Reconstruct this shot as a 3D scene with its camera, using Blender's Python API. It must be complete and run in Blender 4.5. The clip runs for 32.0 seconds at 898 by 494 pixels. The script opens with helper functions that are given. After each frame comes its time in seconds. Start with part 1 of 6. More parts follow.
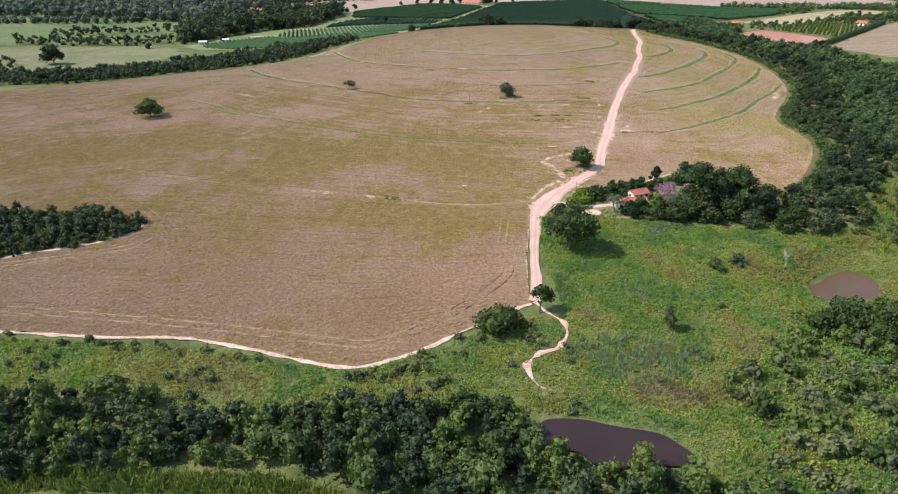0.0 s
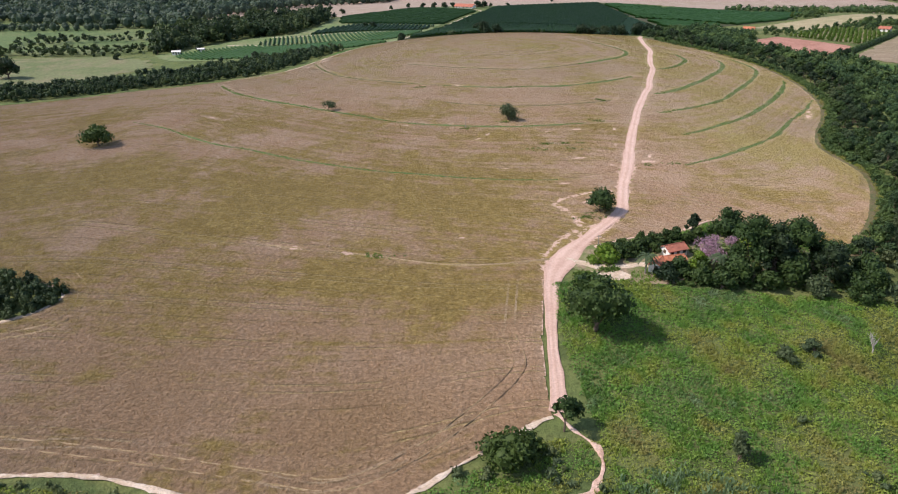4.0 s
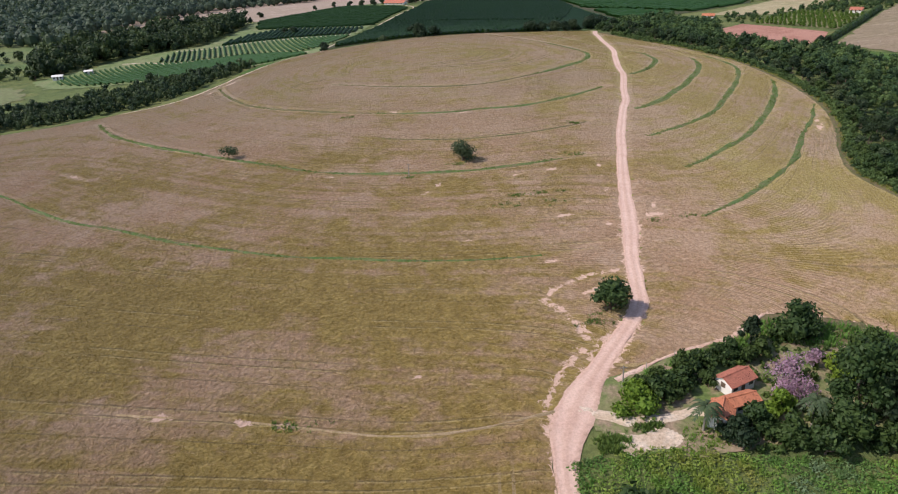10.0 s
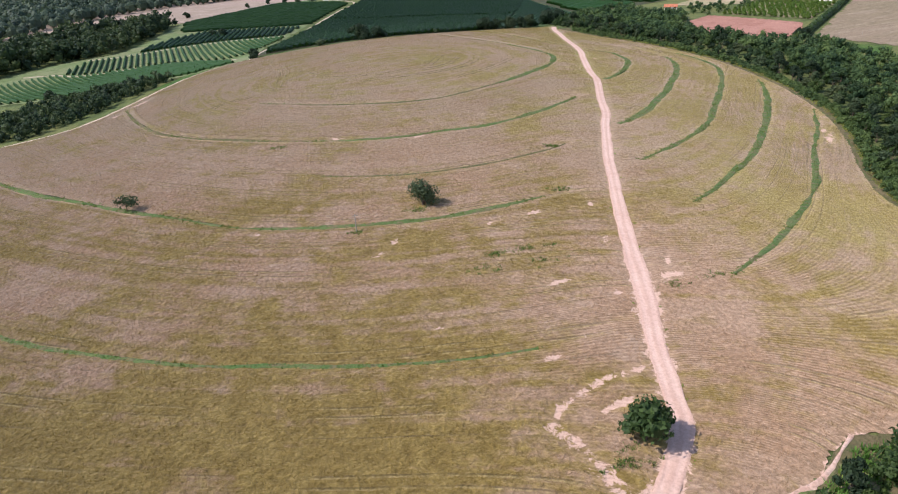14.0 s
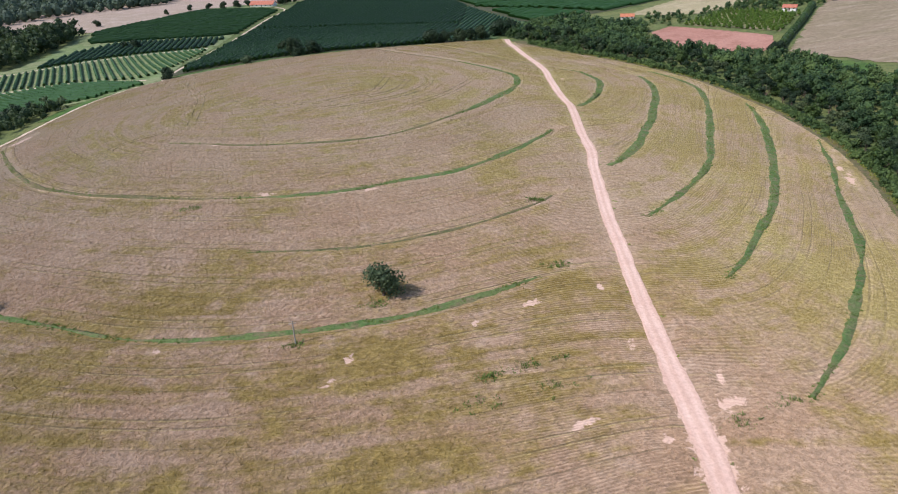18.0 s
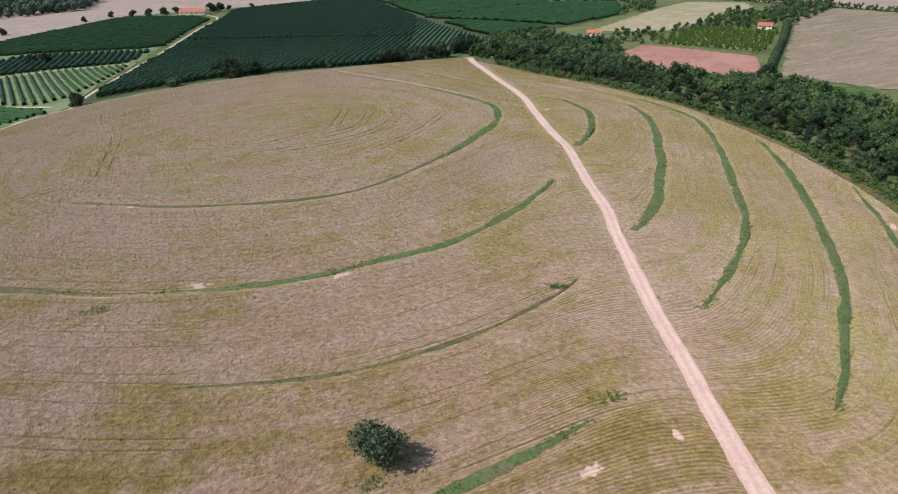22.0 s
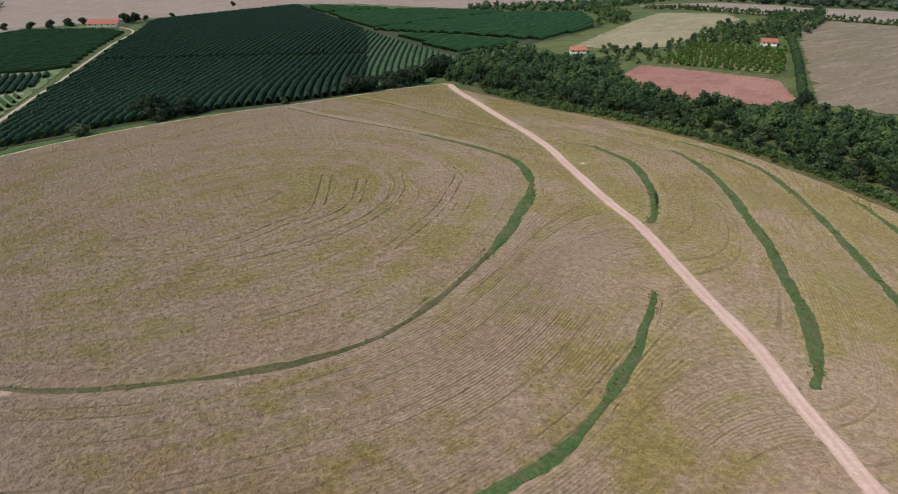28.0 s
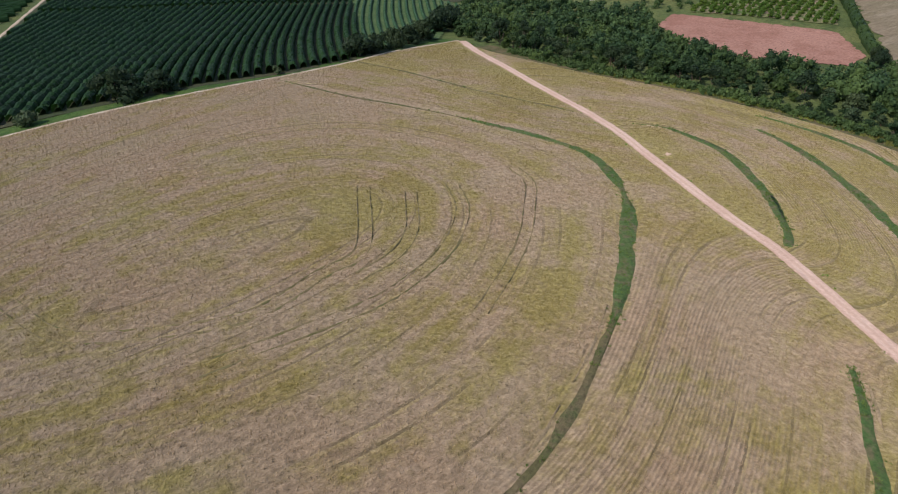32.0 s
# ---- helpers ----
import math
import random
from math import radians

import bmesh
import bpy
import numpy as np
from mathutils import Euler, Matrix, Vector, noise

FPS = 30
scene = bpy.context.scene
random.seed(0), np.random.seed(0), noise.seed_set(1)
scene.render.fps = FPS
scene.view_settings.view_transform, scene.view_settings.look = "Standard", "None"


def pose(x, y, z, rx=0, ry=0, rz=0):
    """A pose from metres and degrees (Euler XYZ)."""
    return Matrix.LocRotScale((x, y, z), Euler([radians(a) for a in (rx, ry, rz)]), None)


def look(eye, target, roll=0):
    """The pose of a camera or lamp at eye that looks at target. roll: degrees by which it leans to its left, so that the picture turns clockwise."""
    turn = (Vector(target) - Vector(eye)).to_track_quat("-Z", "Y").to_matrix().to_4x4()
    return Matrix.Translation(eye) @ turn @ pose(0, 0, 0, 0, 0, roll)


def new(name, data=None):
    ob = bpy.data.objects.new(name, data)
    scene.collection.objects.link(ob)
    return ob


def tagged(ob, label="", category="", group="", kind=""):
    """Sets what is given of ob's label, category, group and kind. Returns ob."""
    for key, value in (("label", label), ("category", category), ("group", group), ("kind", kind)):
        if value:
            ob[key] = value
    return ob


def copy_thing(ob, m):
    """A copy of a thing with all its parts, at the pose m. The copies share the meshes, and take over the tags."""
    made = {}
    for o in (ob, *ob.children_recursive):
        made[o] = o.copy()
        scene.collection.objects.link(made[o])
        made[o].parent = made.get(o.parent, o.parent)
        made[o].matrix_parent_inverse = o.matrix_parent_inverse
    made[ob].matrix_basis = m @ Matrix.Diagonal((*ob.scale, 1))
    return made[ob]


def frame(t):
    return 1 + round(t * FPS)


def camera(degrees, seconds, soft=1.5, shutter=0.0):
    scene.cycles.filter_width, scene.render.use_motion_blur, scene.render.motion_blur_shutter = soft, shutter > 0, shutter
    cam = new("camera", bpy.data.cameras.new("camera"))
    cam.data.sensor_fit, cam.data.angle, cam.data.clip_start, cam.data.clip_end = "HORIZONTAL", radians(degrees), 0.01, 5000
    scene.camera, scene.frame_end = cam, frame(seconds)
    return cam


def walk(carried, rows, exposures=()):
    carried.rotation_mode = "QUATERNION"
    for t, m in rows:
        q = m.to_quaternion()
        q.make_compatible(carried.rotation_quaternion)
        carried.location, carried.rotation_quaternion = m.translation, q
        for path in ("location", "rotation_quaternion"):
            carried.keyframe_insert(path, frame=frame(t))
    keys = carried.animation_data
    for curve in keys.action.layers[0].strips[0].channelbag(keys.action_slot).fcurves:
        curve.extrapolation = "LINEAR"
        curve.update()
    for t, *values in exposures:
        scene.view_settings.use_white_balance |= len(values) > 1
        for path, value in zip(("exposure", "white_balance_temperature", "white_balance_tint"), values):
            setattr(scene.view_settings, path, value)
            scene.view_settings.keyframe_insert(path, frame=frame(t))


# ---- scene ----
EXPOSURES = [(0.0, 0.49, 6500, 17), (2.0, 0.39, 6520, 17), (4.0, 0.25, 6550, 17), (7.0, 0.05, 6600, 17), (11.0, 0.07, 6500, 18), (13.0, 0.28, 6350, 19), (15.0, 0.27, 6250, 18),
             (19.0, 0.22, 6150, 16), (22.0, 0.09, 6200, 15), (25.0, -0.31, 6300, 13), (28.0, -0.33, 6350, 12), (32.0, -0.29, 6350, 12)]
cam = camera(65.1, 32.0, soft=1.1)
METRES, EYE, TILT = 350.0, 79.5, -22.98
ROWS = [
    (0.0, 0.0, 0.0, 0.0, 0.0, 0.0, -0.0),
    (0.5, 0.0, 0.0123, 0.0056, -0.05, -0.01, 0.03),
    (1.0, -0.0, 0.0262, 0.0117, -0.11, 0.0, 0.06),
    (1.5, -0.0, 0.0393, 0.0176, -0.17, 0.01, 0.08),
    (2.0, 0.0, 0.0537, 0.0238, -0.22, 0.03, 0.14),
    (2.5, 0.0001, 0.0673, 0.0298, -0.28, 0.04, 0.19),
    (3.0, 0.0, 0.0824, 0.0362, -0.35, 0.05, 0.26),
    (3.5, 0.0, 0.0963, 0.0419, -0.44, 0.06, 0.34),
    (5.5, -0.0008, 0.1542, 0.0659, -0.9, 0.19, 0.62),
    (6.0, -0.0006, 0.169, 0.0726, -1.61, 0.16, 1.11),
    (6.5, -0.0004, 0.1827, 0.0787, -2.62, 0.07, 1.74),
    (7.0, -0.0001, 0.1973, 0.0851, -3.12, -0.03, 2.21),
    (7.5, 0.0006, 0.2113, 0.0909, -3.26, -0.12, 2.6),
    (8.0, 0.0018, 0.2261, 0.0973, -3.46, -0.24, 3.08),
    (8.5, 0.0028, 0.24, 0.1033, -3.72, -0.34, 3.46),
    (9.0, 0.0038, 0.2549, 0.1099, -4.05, -0.48, 3.82),
    (9.5, 0.0047, 0.269, 0.1159, -4.39, -0.58, 4.14),
    (10.0, 0.0058, 0.2841, 0.1227, -4.76, -0.77, 4.46),
    (10.5, 0.007, 0.2982, 0.1288, -5.15, -0.91, 4.79),
    (11.0, 0.0082, 0.3131, 0.1353, -5.58, -1.08, 5.11),
    (11.5, 0.0093, 0.3272, 0.1412, -6.04, -1.2, 5.41),
    (12.0, 0.0105, 0.3423, 0.1478, -6.53, -1.35, 5.7),
    (12.5, 0.0115, 0.3564, 0.1534, -7.03, -1.47, 5.96),
    (13.0, 0.0126, 0.3715, 0.1594, -7.59, -1.62, 6.35),
    (13.5, 0.014, 0.3854, 0.1649, -8.13, -1.74, 6.71),
    (14.0, 0.0154, 0.4004, 0.1711, -8.67, -1.85, 6.97),
    (14.5, 0.0165, 0.4144, 0.177, -9.21, -1.92, 7.16),
    (16.5, 0.0211, 0.4734, 0.2019, -11.59, -2.19, 7.89),
    (17.0, 0.0224, 0.4882, 0.2081, -12.28, -2.22, 8.07),
    (17.5, 0.0232, 0.5021, 0.214, -12.96, -2.28, 8.22),
    (18.0, 0.0244, 0.517, 0.2204, -13.7, -2.34, 8.39),
    (18.5, 0.0253, 0.5305, 0.2262, -14.41, -2.35, 8.51),
    (19.0, 0.0262, 0.5455, 0.2326, -15.12, -2.38, 8.65),
    (19.5, 0.027, 0.5594, 0.2386, -15.75, -2.38, 8.74),
    (20.0, 0.0278, 0.5744, 0.2451, -16.39, -2.43, 8.78),
    (20.5, 0.0285, 0.5882, 0.2511, -16.95, -2.48, 8.84),
    (21.0, 0.0289, 0.603, 0.2575, -17.55, -2.53, 8.9),
    (21.5, 0.0295, 0.6168, 0.2632, -18.1, -2.6, 8.99),
    (22.0, 0.0302, 0.6318, 0.2693, -18.69, -2.66, 9.09),
    (22.5, 0.0308, 0.6457, 0.275, -19.19, -2.74, 9.21),
    (23.0, 0.0316, 0.6609, 0.2812, -19.68, -2.81, 9.3),
    (23.5, 0.0322, 0.6748, 0.287, -20.13, -2.87, 9.41),
    (24.0, 0.0327, 0.6898, 0.2933, -20.63, -2.93, 9.53),
    (24.5, 0.0333, 0.7036, 0.2991, -21.09, -3.01, 9.65),
    (25.0, 0.0339, 0.7186, 0.3054, -21.59, -3.08, 9.82),
    (25.5, 0.0345, 0.7323, 0.3111, -22.08, -3.13, 9.97),
    (27.5, 0.0372, 0.789, 0.3347, -24.04, -3.33, 10.63),
    (28.0, 0.0378, 0.804, 0.3413, -24.52, -3.41, 10.78),
    (28.5, 0.0381, 0.8178, 0.3477, -24.92, -3.48, 10.92),
    (29.0, 0.0384, 0.8328, 0.3545, -25.36, -3.53, 11.07),
    (29.5, 0.0388, 0.8465, 0.3604, -25.75, -3.61, 11.23),
    (30.0, 0.039, 0.8616, 0.3666, -26.18, -3.7, 11.38),
    (30.5, 0.0393, 0.8754, 0.3723, -26.49, -3.78, 11.48),
    (31.0, 0.0397, 0.8904, 0.3786, -26.84, -3.89, 11.64),
    (31.2, 0.0399, 0.8962, 0.3809, -26.98, -3.93, 11.7),
    (31.3, 0.04, 0.8991, 0.382, -27.05, -3.98, 11.72),
    (31.4, 0.0401, 0.902, 0.3831, -27.12, -4.12, 11.75),
    (31.5, 0.0401, 0.9049, 0.3842, -27.2, -4.52, 11.78),
    (31.6, 0.0402, 0.9078, 0.3854, -27.27, -5.1, 11.81),
    (31.7, 0.0403, 0.9107, 0.3865, -27.34, -5.85, 11.84),
    (31.8, 0.0404, 0.9136, 0.3876, -27.41, -6.75, 11.86),
    (31.9, 0.0405, 0.9165, 0.3888, -27.48, -7.8, 11.89),
    (32.0, 0.0406, 0.9194, 0.3899, -27.55, -8.86, 11.92),
]
walk(cam, [(t, pose(0, 0, EYE, TILT, 0, 0) @ pose(METRES * x, METRES * y, METRES * z, 90 + pitch, roll, yaw)) for t, x, y, z, yaw, pitch, roll in ROWS],
     exposures=EXPOSURES)

# ---- daylight: clear morning sky, sun from the west side ----
SUN_ELEVATION, SUN_AZIMUTH = 47.0, 262.0      # degrees; azimuth clockwise from +y
world = bpy.data.worlds.new("sky")
scene.world = world
world.use_nodes = True
wn = world.node_tree.nodes
sky = wn.new("ShaderNodeTexSky")
sky.sky_type, sky.sun_disc = "NISHITA", False
sky.sun_elevation, sky.sun_rotation = radians(SUN_ELEVATION), radians(SUN_AZIMUTH)
wn["Background"].inputs["Strength"].default_value = 0.15
world.node_tree.links.new(sky.outputs["Color"], wn["Background"].inputs["Color"])
sun = new("sun", bpy.data.lights.new("sun", "SUN"))
sun.data.energy, sun.data.angle, sun.data.color = 3.8, radians(0.6), (1.0, 0.95, 0.86)
az, el = radians(SUN_AZIMUTH), radians(SUN_ELEVATION)
sun_from = Vector((math.sin(az) * math.cos(el), math.cos(az) * math.cos(el), math.sin(el)))
sun.matrix_world = look(sun_from * 300, (0, 0, 0))


# ---- the lie of the land: a domed hill between two valleys ----
HUMPS = (-1.2, -3.3, -8.7, -7.8, -3.6, -1.2, -0.2, 0.0, -1.9, -2.5, -2.3, 1.9, -0.7, -2.1, -0.8, -0.1, -1.2, -0.1, 1.6, 0.8, -4.1, 1.0, -0.3, -0.1,
         -0.5, -3.5, 3.3, 10.5, -4.7, 4.3, 1.4, 0.6, -0.7, -2.2, 1.0, 9.9, -0.3, 3.9, 6.2, 2.9, -1.3, 0.1, -0.6, -1.9, -1.2, 4.1, 6.9, 2.9,
         -0.8, 0.9, 1.3, 0.1, -0.1, 0.3, 1.1, 0.8)


BASINS = ((29, 98.5, 17, 8.5, -0.25, 0.75), (97, 155, 18, 12, 0.75, 3.3))     # ponds: place, half-axes, turn, water level


def ground(x, y):
    """Height of the land, for arrays."""
    x, y = np.asarray(x, float), np.asarray(y, float)
    z = np.full(x.shape, 14.0)
    for i, a in enumerate(HUMPS):
        z = z + a * np.exp(-((x + 300 - 120 * (i % 8)) ** 2 + (y - 60 - 120 * (i // 8)) ** 2) / (2 * 95.0 ** 2))
    for px, py, rx, ry, turn, level in BASINS:
        u, v = (x - px) * math.cos(turn) + (y - py) * math.sin(turn), (y - py) * math.cos(turn) - (x - px) * math.sin(turn)
        w = np.exp(-((u / rx) ** 2 + (v / ry) ** 2) ** 2)
        z = z * (1 - w) + (level - 0.5) * w
    return z


def gz(x, y):
    return float(ground(np.array([x]), np.array([y]))[0])


def inside(px, py, poly):
    """Which points lie inside a closed outline."""
    poly = np.asarray(poly, float)
    res = np.zeros(px.shape, bool)
    for (x0, y0), (x1, y1) in zip(poly, np.roll(poly, -1, 0)):
        if y0 == y1:
            continue
        res ^= ((y0 > py) != (y1 > py)) & (px < (x1 - x0) * (py - y0) / (y1 - y0) + x0)
    return res


def nearest(px, py, line, closed=False):
    """Distance to a line of points, and the nearest place on it."""
    line = np.asarray(line, float)
    if closed:
        line = np.vstack([line, line[:1]])
    best, bx, by = np.full(px.shape, 1e9), np.zeros(px.shape), np.zeros(px.shape)
    for (x0, y0), (x1, y1) in zip(line[:-1], line[1:]):
        dx, dy = x1 - x0, y1 - y0
        k = np.clip(((px - x0) * dx + (py - y0) * dy) / (dx * dx + dy * dy + 1e-9), 0, 1)
        qx, qy = x0 + k * dx, y0 + k * dy
        d = np.hypot(px - qx, py - qy)
        m = d < best
        best, bx, by = np.where(m, d, best), np.where(m, qx, bx), np.where(m, qy, by)
    return best, bx, by


def curve(points, step=2.0, closed=False):
    """A smooth line through points (Catmull-Rom), evenly cut."""
    p = np.asarray(points, float)
    p = np.vstack([p[-1:], p, p[:2]]) if closed else np.vstack([2 * p[0] - p[1], p, 2 * p[-1] - p[-2]])
    out = []
    for a, b, c, d in zip(p[:-3], p[1:-2], p[2:-1], p[3:]):
        n = max(2, int(np.hypot(*(c - b)) / step))
        t = (np.arange(n) / n)[:, None]
        out.append(0.5 * (2 * b + (c - a) * t + (2 * a - 5 * b + 4 * c - d) * t ** 2 + (3 * b - a - 3 * c + d) * t ** 3))
    if not closed:
        out.append(p[-2:-1])
    return np.vstack(out)


def wobble(x, y, size, seed=0):
    """Smooth noise, about -1 to 1, for arrays."""
    r = np.random.RandomState(seed)
    z = 0
    for _ in range(7):
        a, f, ph = r.uniform(0, 6.28), r.uniform(0.6, 1.7) * 6.28 / size, r.uniform(0, 6.28)
        z = z + np.sin(f * (np.cos(a) * x + np.sin(a) * y) + ph + 1.3 * np.sin(f * 0.7 * (np.sin(a) * x - np.cos(a) * y)))
    return z / 3.2


# ---- meshes ----
def mesh_of(name, verts, faces, material, smooth=False):
    me = bpy.data.meshes.new(name)
    verts, faces = np.asarray(verts, np.float32), np.asarray(faces, np.int32)
    k = faces.shape[1]
    me.vertices.add(len(verts))
    me.vertices.foreach_set("co", verts.ravel())
    me.loops.add(faces.size)
    me.loops.foreach_set("vertex_index", faces.ravel())
    me.polygons.add(len(faces))
    me.polygons.foreach_set("loop_start", np.arange(0, faces.size, k, dtype=np.int32))
    me.polygons.foreach_set("loop_total", np.full(len(faces), k, np.int32))
    me.polygons.foreach_set("use_smooth", np.full(len(faces), smooth))
    me.materials.append(material)
    me.update(calc_edges=True)
    return me


def part(name, me, parent, label=""):
    """One mesh object under a thing or a part; me is a mesh, or a bmesh and its material."""
    ob = new(name, me)
    ob.parent = parent
    return tagged(ob, label)


def box_mesh(name, boxes, material, bevel=0.0):
    """A mesh of boxes (x0, y0, z0, x1, y1, z1)."""
    bm = bmesh.new()
    for x0, y0, z0, x1, y1, z1 in boxes:
        m = Matrix.Translation(((x0 + x1) / 2, (y0 + y1) / 2, (z0 + z1) / 2)) @ Matrix.Diagonal((x1 - x0, y1 - y0, z1 - z0, 1))
        bmesh.ops.create_cube(bm, size=1, matrix=m)
    if bevel:
        bmesh.ops.bevel(bm, geom=bm.edges[:], offset=bevel, segments=1, affect="EDGES")
    me = bpy.data.meshes.new(name)
    bm.to_mesh(me)
    bm.free()
    me.materials.append(material)
    return me


def sheet(name, poly, step, lift, material, label, category, rough=0.0, kind="structure", extra=None, smooth=True):
    """A sheet of land inside an outline, lying lift above the ground."""
    poly = np.asarray(poly, float)
    (x0, y0), (x1, y1) = poly.min(0) - step, poly.max(0) + step
    xs, ys = np.arange(x0, x1 + step, step), np.arange(y0, y1 + step, step)
    gx, gy = np.meshgrid(xs, ys)
    r = np.random.RandomState(len(name))
    gx, gy = gx + r.uniform(-0.2, 0.2, gx.shape) * step, gy + r.uniform(-0.2, 0.2, gx.shape) * step
    ins = inside(gx, gy, poly)
    d, qx, qy = nearest(gx, gy, poly, True)
    near_in = ins | (d < step * 0.75)
    gx, gy = np.where(~ins & near_in, qx, gx), np.where(~ins & near_in, qy, gy)
    n = gx.shape[1]
    idx = np.arange(gx.size).reshape(gx.shape)
    quad = np.stack([idx[:-1, :-1], idx[:-1, 1:], idx[1:, 1:], idx[1:, :-1]], -1)
    keep = near_in[:-1, :-1] & near_in[:-1, 1:] & near_in[1:, 1:] & near_in[1:, :-1]
    faces = quad[keep]
    used, inv = np.unique(faces, return_inverse=True)
    x, y = gx.ravel()[used], gy.ravel()[used]
    rim = np.where(ins.ravel()[used], d.ravel()[used], 0)
    z = ground(x, y) + lift
    values = {}
    if extra:
        dz, values = extra(x, y, rim)
        z = z + dz
    if rough:
        z = z + rough * (r.uniform(-1, 1, x.shape) + wobble(x, y, 9 * step, 4)) * np.clip(rim / (2 * step), 0, 1)
    me = mesh_of(name, np.stack([x, y, z], -1), inv.reshape(-1, 4), material, smooth)
    for key, v in values.items():
        a = me.attributes.new(key, "FLOAT", "POINT")
        a.data.foreach_set("value", np.asarray(v, np.float32))
    ob = new(name, me)
    return tagged(ob, label, category, "", kind)


def ribbon(name, line, width, lift, material, label, category, kind="structure", ragged=0.25, seed=1, across=5, crown=0.0, parent=None):
    """A strip of ground along a line; width is a number, or one number for each point."""
    line = np.asarray(line, float)
    t = np.gradient(line, axis=0)
    t /= np.hypot(t[:, 0], t[:, 1])[:, None] + 1e-9
    side = np.stack([t[:, 1], -t[:, 0]], -1)
    w = np.broadcast_to(np.asarray(width, float), (len(line),))
    r = np.random.RandomState(seed)
    rows = []
    for k in np.linspace(-1, 1, across):
        jag = (r.uniform(-1, 1, len(line)) * ragged * 0.3 + ragged * wobble(line[:, 0] * (1 + k), line[:, 1], 14, seed + int(k + 2))) * w * 0.5 * abs(k)
        p = line + side * (k * w * 0.5 + np.sign(k) * jag)[:, None]
        z = ground(p[:, 0], p[:, 1]) + lift - (lift - 0.02) * (abs(k) > 0.99) + crown * (1 - k * k) + (r.uniform(-1, 1, len(line)) * 0.03 if crown == 0 else crown * 0.5 * r.uniform(-1, 1, len(line)))
        rows.append(np.stack([p[:, 0], p[:, 1], z], -1))
    v = np.stack(rows, 1)
    n, m = v.shape[:2]
    idx = np.arange(n * m).reshape(n, m)
    f = np.stack([idx[:-1, :-1], idx[:-1, 1:], idx[1:, 1:], idx[1:, :-1]], -1).reshape(-1, 4)
    me = mesh_of(name, v.reshape(-1, 3), f, material, True)
    a = me.attributes.new("side", "FLOAT", "POINT")
    a.data.foreach_set("value", np.tile(np.linspace(-1, 1, m), n).astype(np.float32))
    ob = new(name, me)
    if parent:
        ob.parent = parent
        return tagged(ob, label)
    return tagged(ob, label, category, "", kind)


# ---- materials ----
def material(name, rough=0.9, metal=0.0):
    m = bpy.data.materials.new(name)
    m.use_nodes = True
    b = m.node_tree.nodes["Principled BSDF"]
    b.inputs["Roughness"].default_value, b.inputs["Metallic"].default_value = rough, metal
    b.inputs["Specular IOR Level"].default_value = 0.25
    return m, m.node_tree, b


def node(tree, kind, **values):
    n = tree.nodes.new(kind)
    for key, v in values.items():
        if key in n.inputs:
            n.inputs[key].default_value = v
    return n


def place(tree, stretch=(1, 1, 1), local=False):
    """Coordinates in metres."""
    g = node(tree, "ShaderNodeNewGeometry") if not local else node(tree, "ShaderNodeTexCoord")
    mp = node(tree, "ShaderNodeMapping")
    mp.inputs["Scale"].default_value = stretch
    tree.links.new(g.outputs["Object" if local else "Position"], mp.inputs["Vector"])
    return mp.outputs["Vector"]


def noise_of(tree, size, detail=4.0, stretch=(1, 1, 1), rough=0.6, local=False, warp=0.0):
    n = node(tree, "ShaderNodeTexNoise", Scale=1.0 / size, Detail=detail, Roughness=rough, Distortion=warp)
    tree.links.new(place(tree, stretch, local), n.inputs["Vector"])
    return n.outputs["Fac"]


def ramp(tree, fac, stops):
    n = tree.nodes.new("ShaderNodeValToRGB")
    e = n.color_ramp.elements
    while len(e) < len(stops):
        e.new(0.5)
    for k, (p, c) in zip(e, stops):
        k.position, k.color = p, (c if len(c) == 4 else (*c, 1))
    tree.links.new(fac, n.inputs["Fac"])
    return n.outputs["Color"]


def grey(tree, fac, a, b):
    """0 below a, 1 above b."""
    n = node(tree, "ShaderNodeMapRange")
    n.interpolation_type = "SMOOTHSTEP"
    n.inputs["From Min"].default_value, n.inputs["From Max"].default_value = a, b
    tree.links.new(fac, n.inputs["Value"])
    return n.outputs["Result"]


def mix(tree, fac, a, b, kind="MIX"):
    n = tree.nodes.new("ShaderNodeMix")
    n.data_type, n.blend_type = "RGBA", kind
    for s, v in ((n.inputs[0], fac), (n.inputs[6], a), (n.inputs[7], b)):
        if hasattr(v, "is_linked"):
            tree.links.new(v, s)
        else:
            s.default_value = (*v, 1) if isinstance(v, tuple) else v
    return n.outputs[2]


def calc(tree, op, a, b=0.0):
    n = tree.nodes.new("ShaderNodeMath")
    n.operation = op
    for s, v in ((n.inputs[0], a), (n.inputs[1], b)):
        if hasattr(v, "is_linked"):
            tree.links.new(v, s)
        else:
            s.default_value = v
    return n.outputs[0]


def bump(tree, bsdf, height, depth, strength=1.0):
    n = node(tree, "ShaderNodeBump", Distance=depth, Strength=strength)
    tree.links.new(height, n.inputs["Height"])
    tree.links.new(n.outputs["Normal"], bsdf.inputs["Normal"])


def attr(tree, name):
    n = tree.nodes.new("ShaderNodeAttribute")
    n.attribute_name = name
    return n.outputs["Fac"]


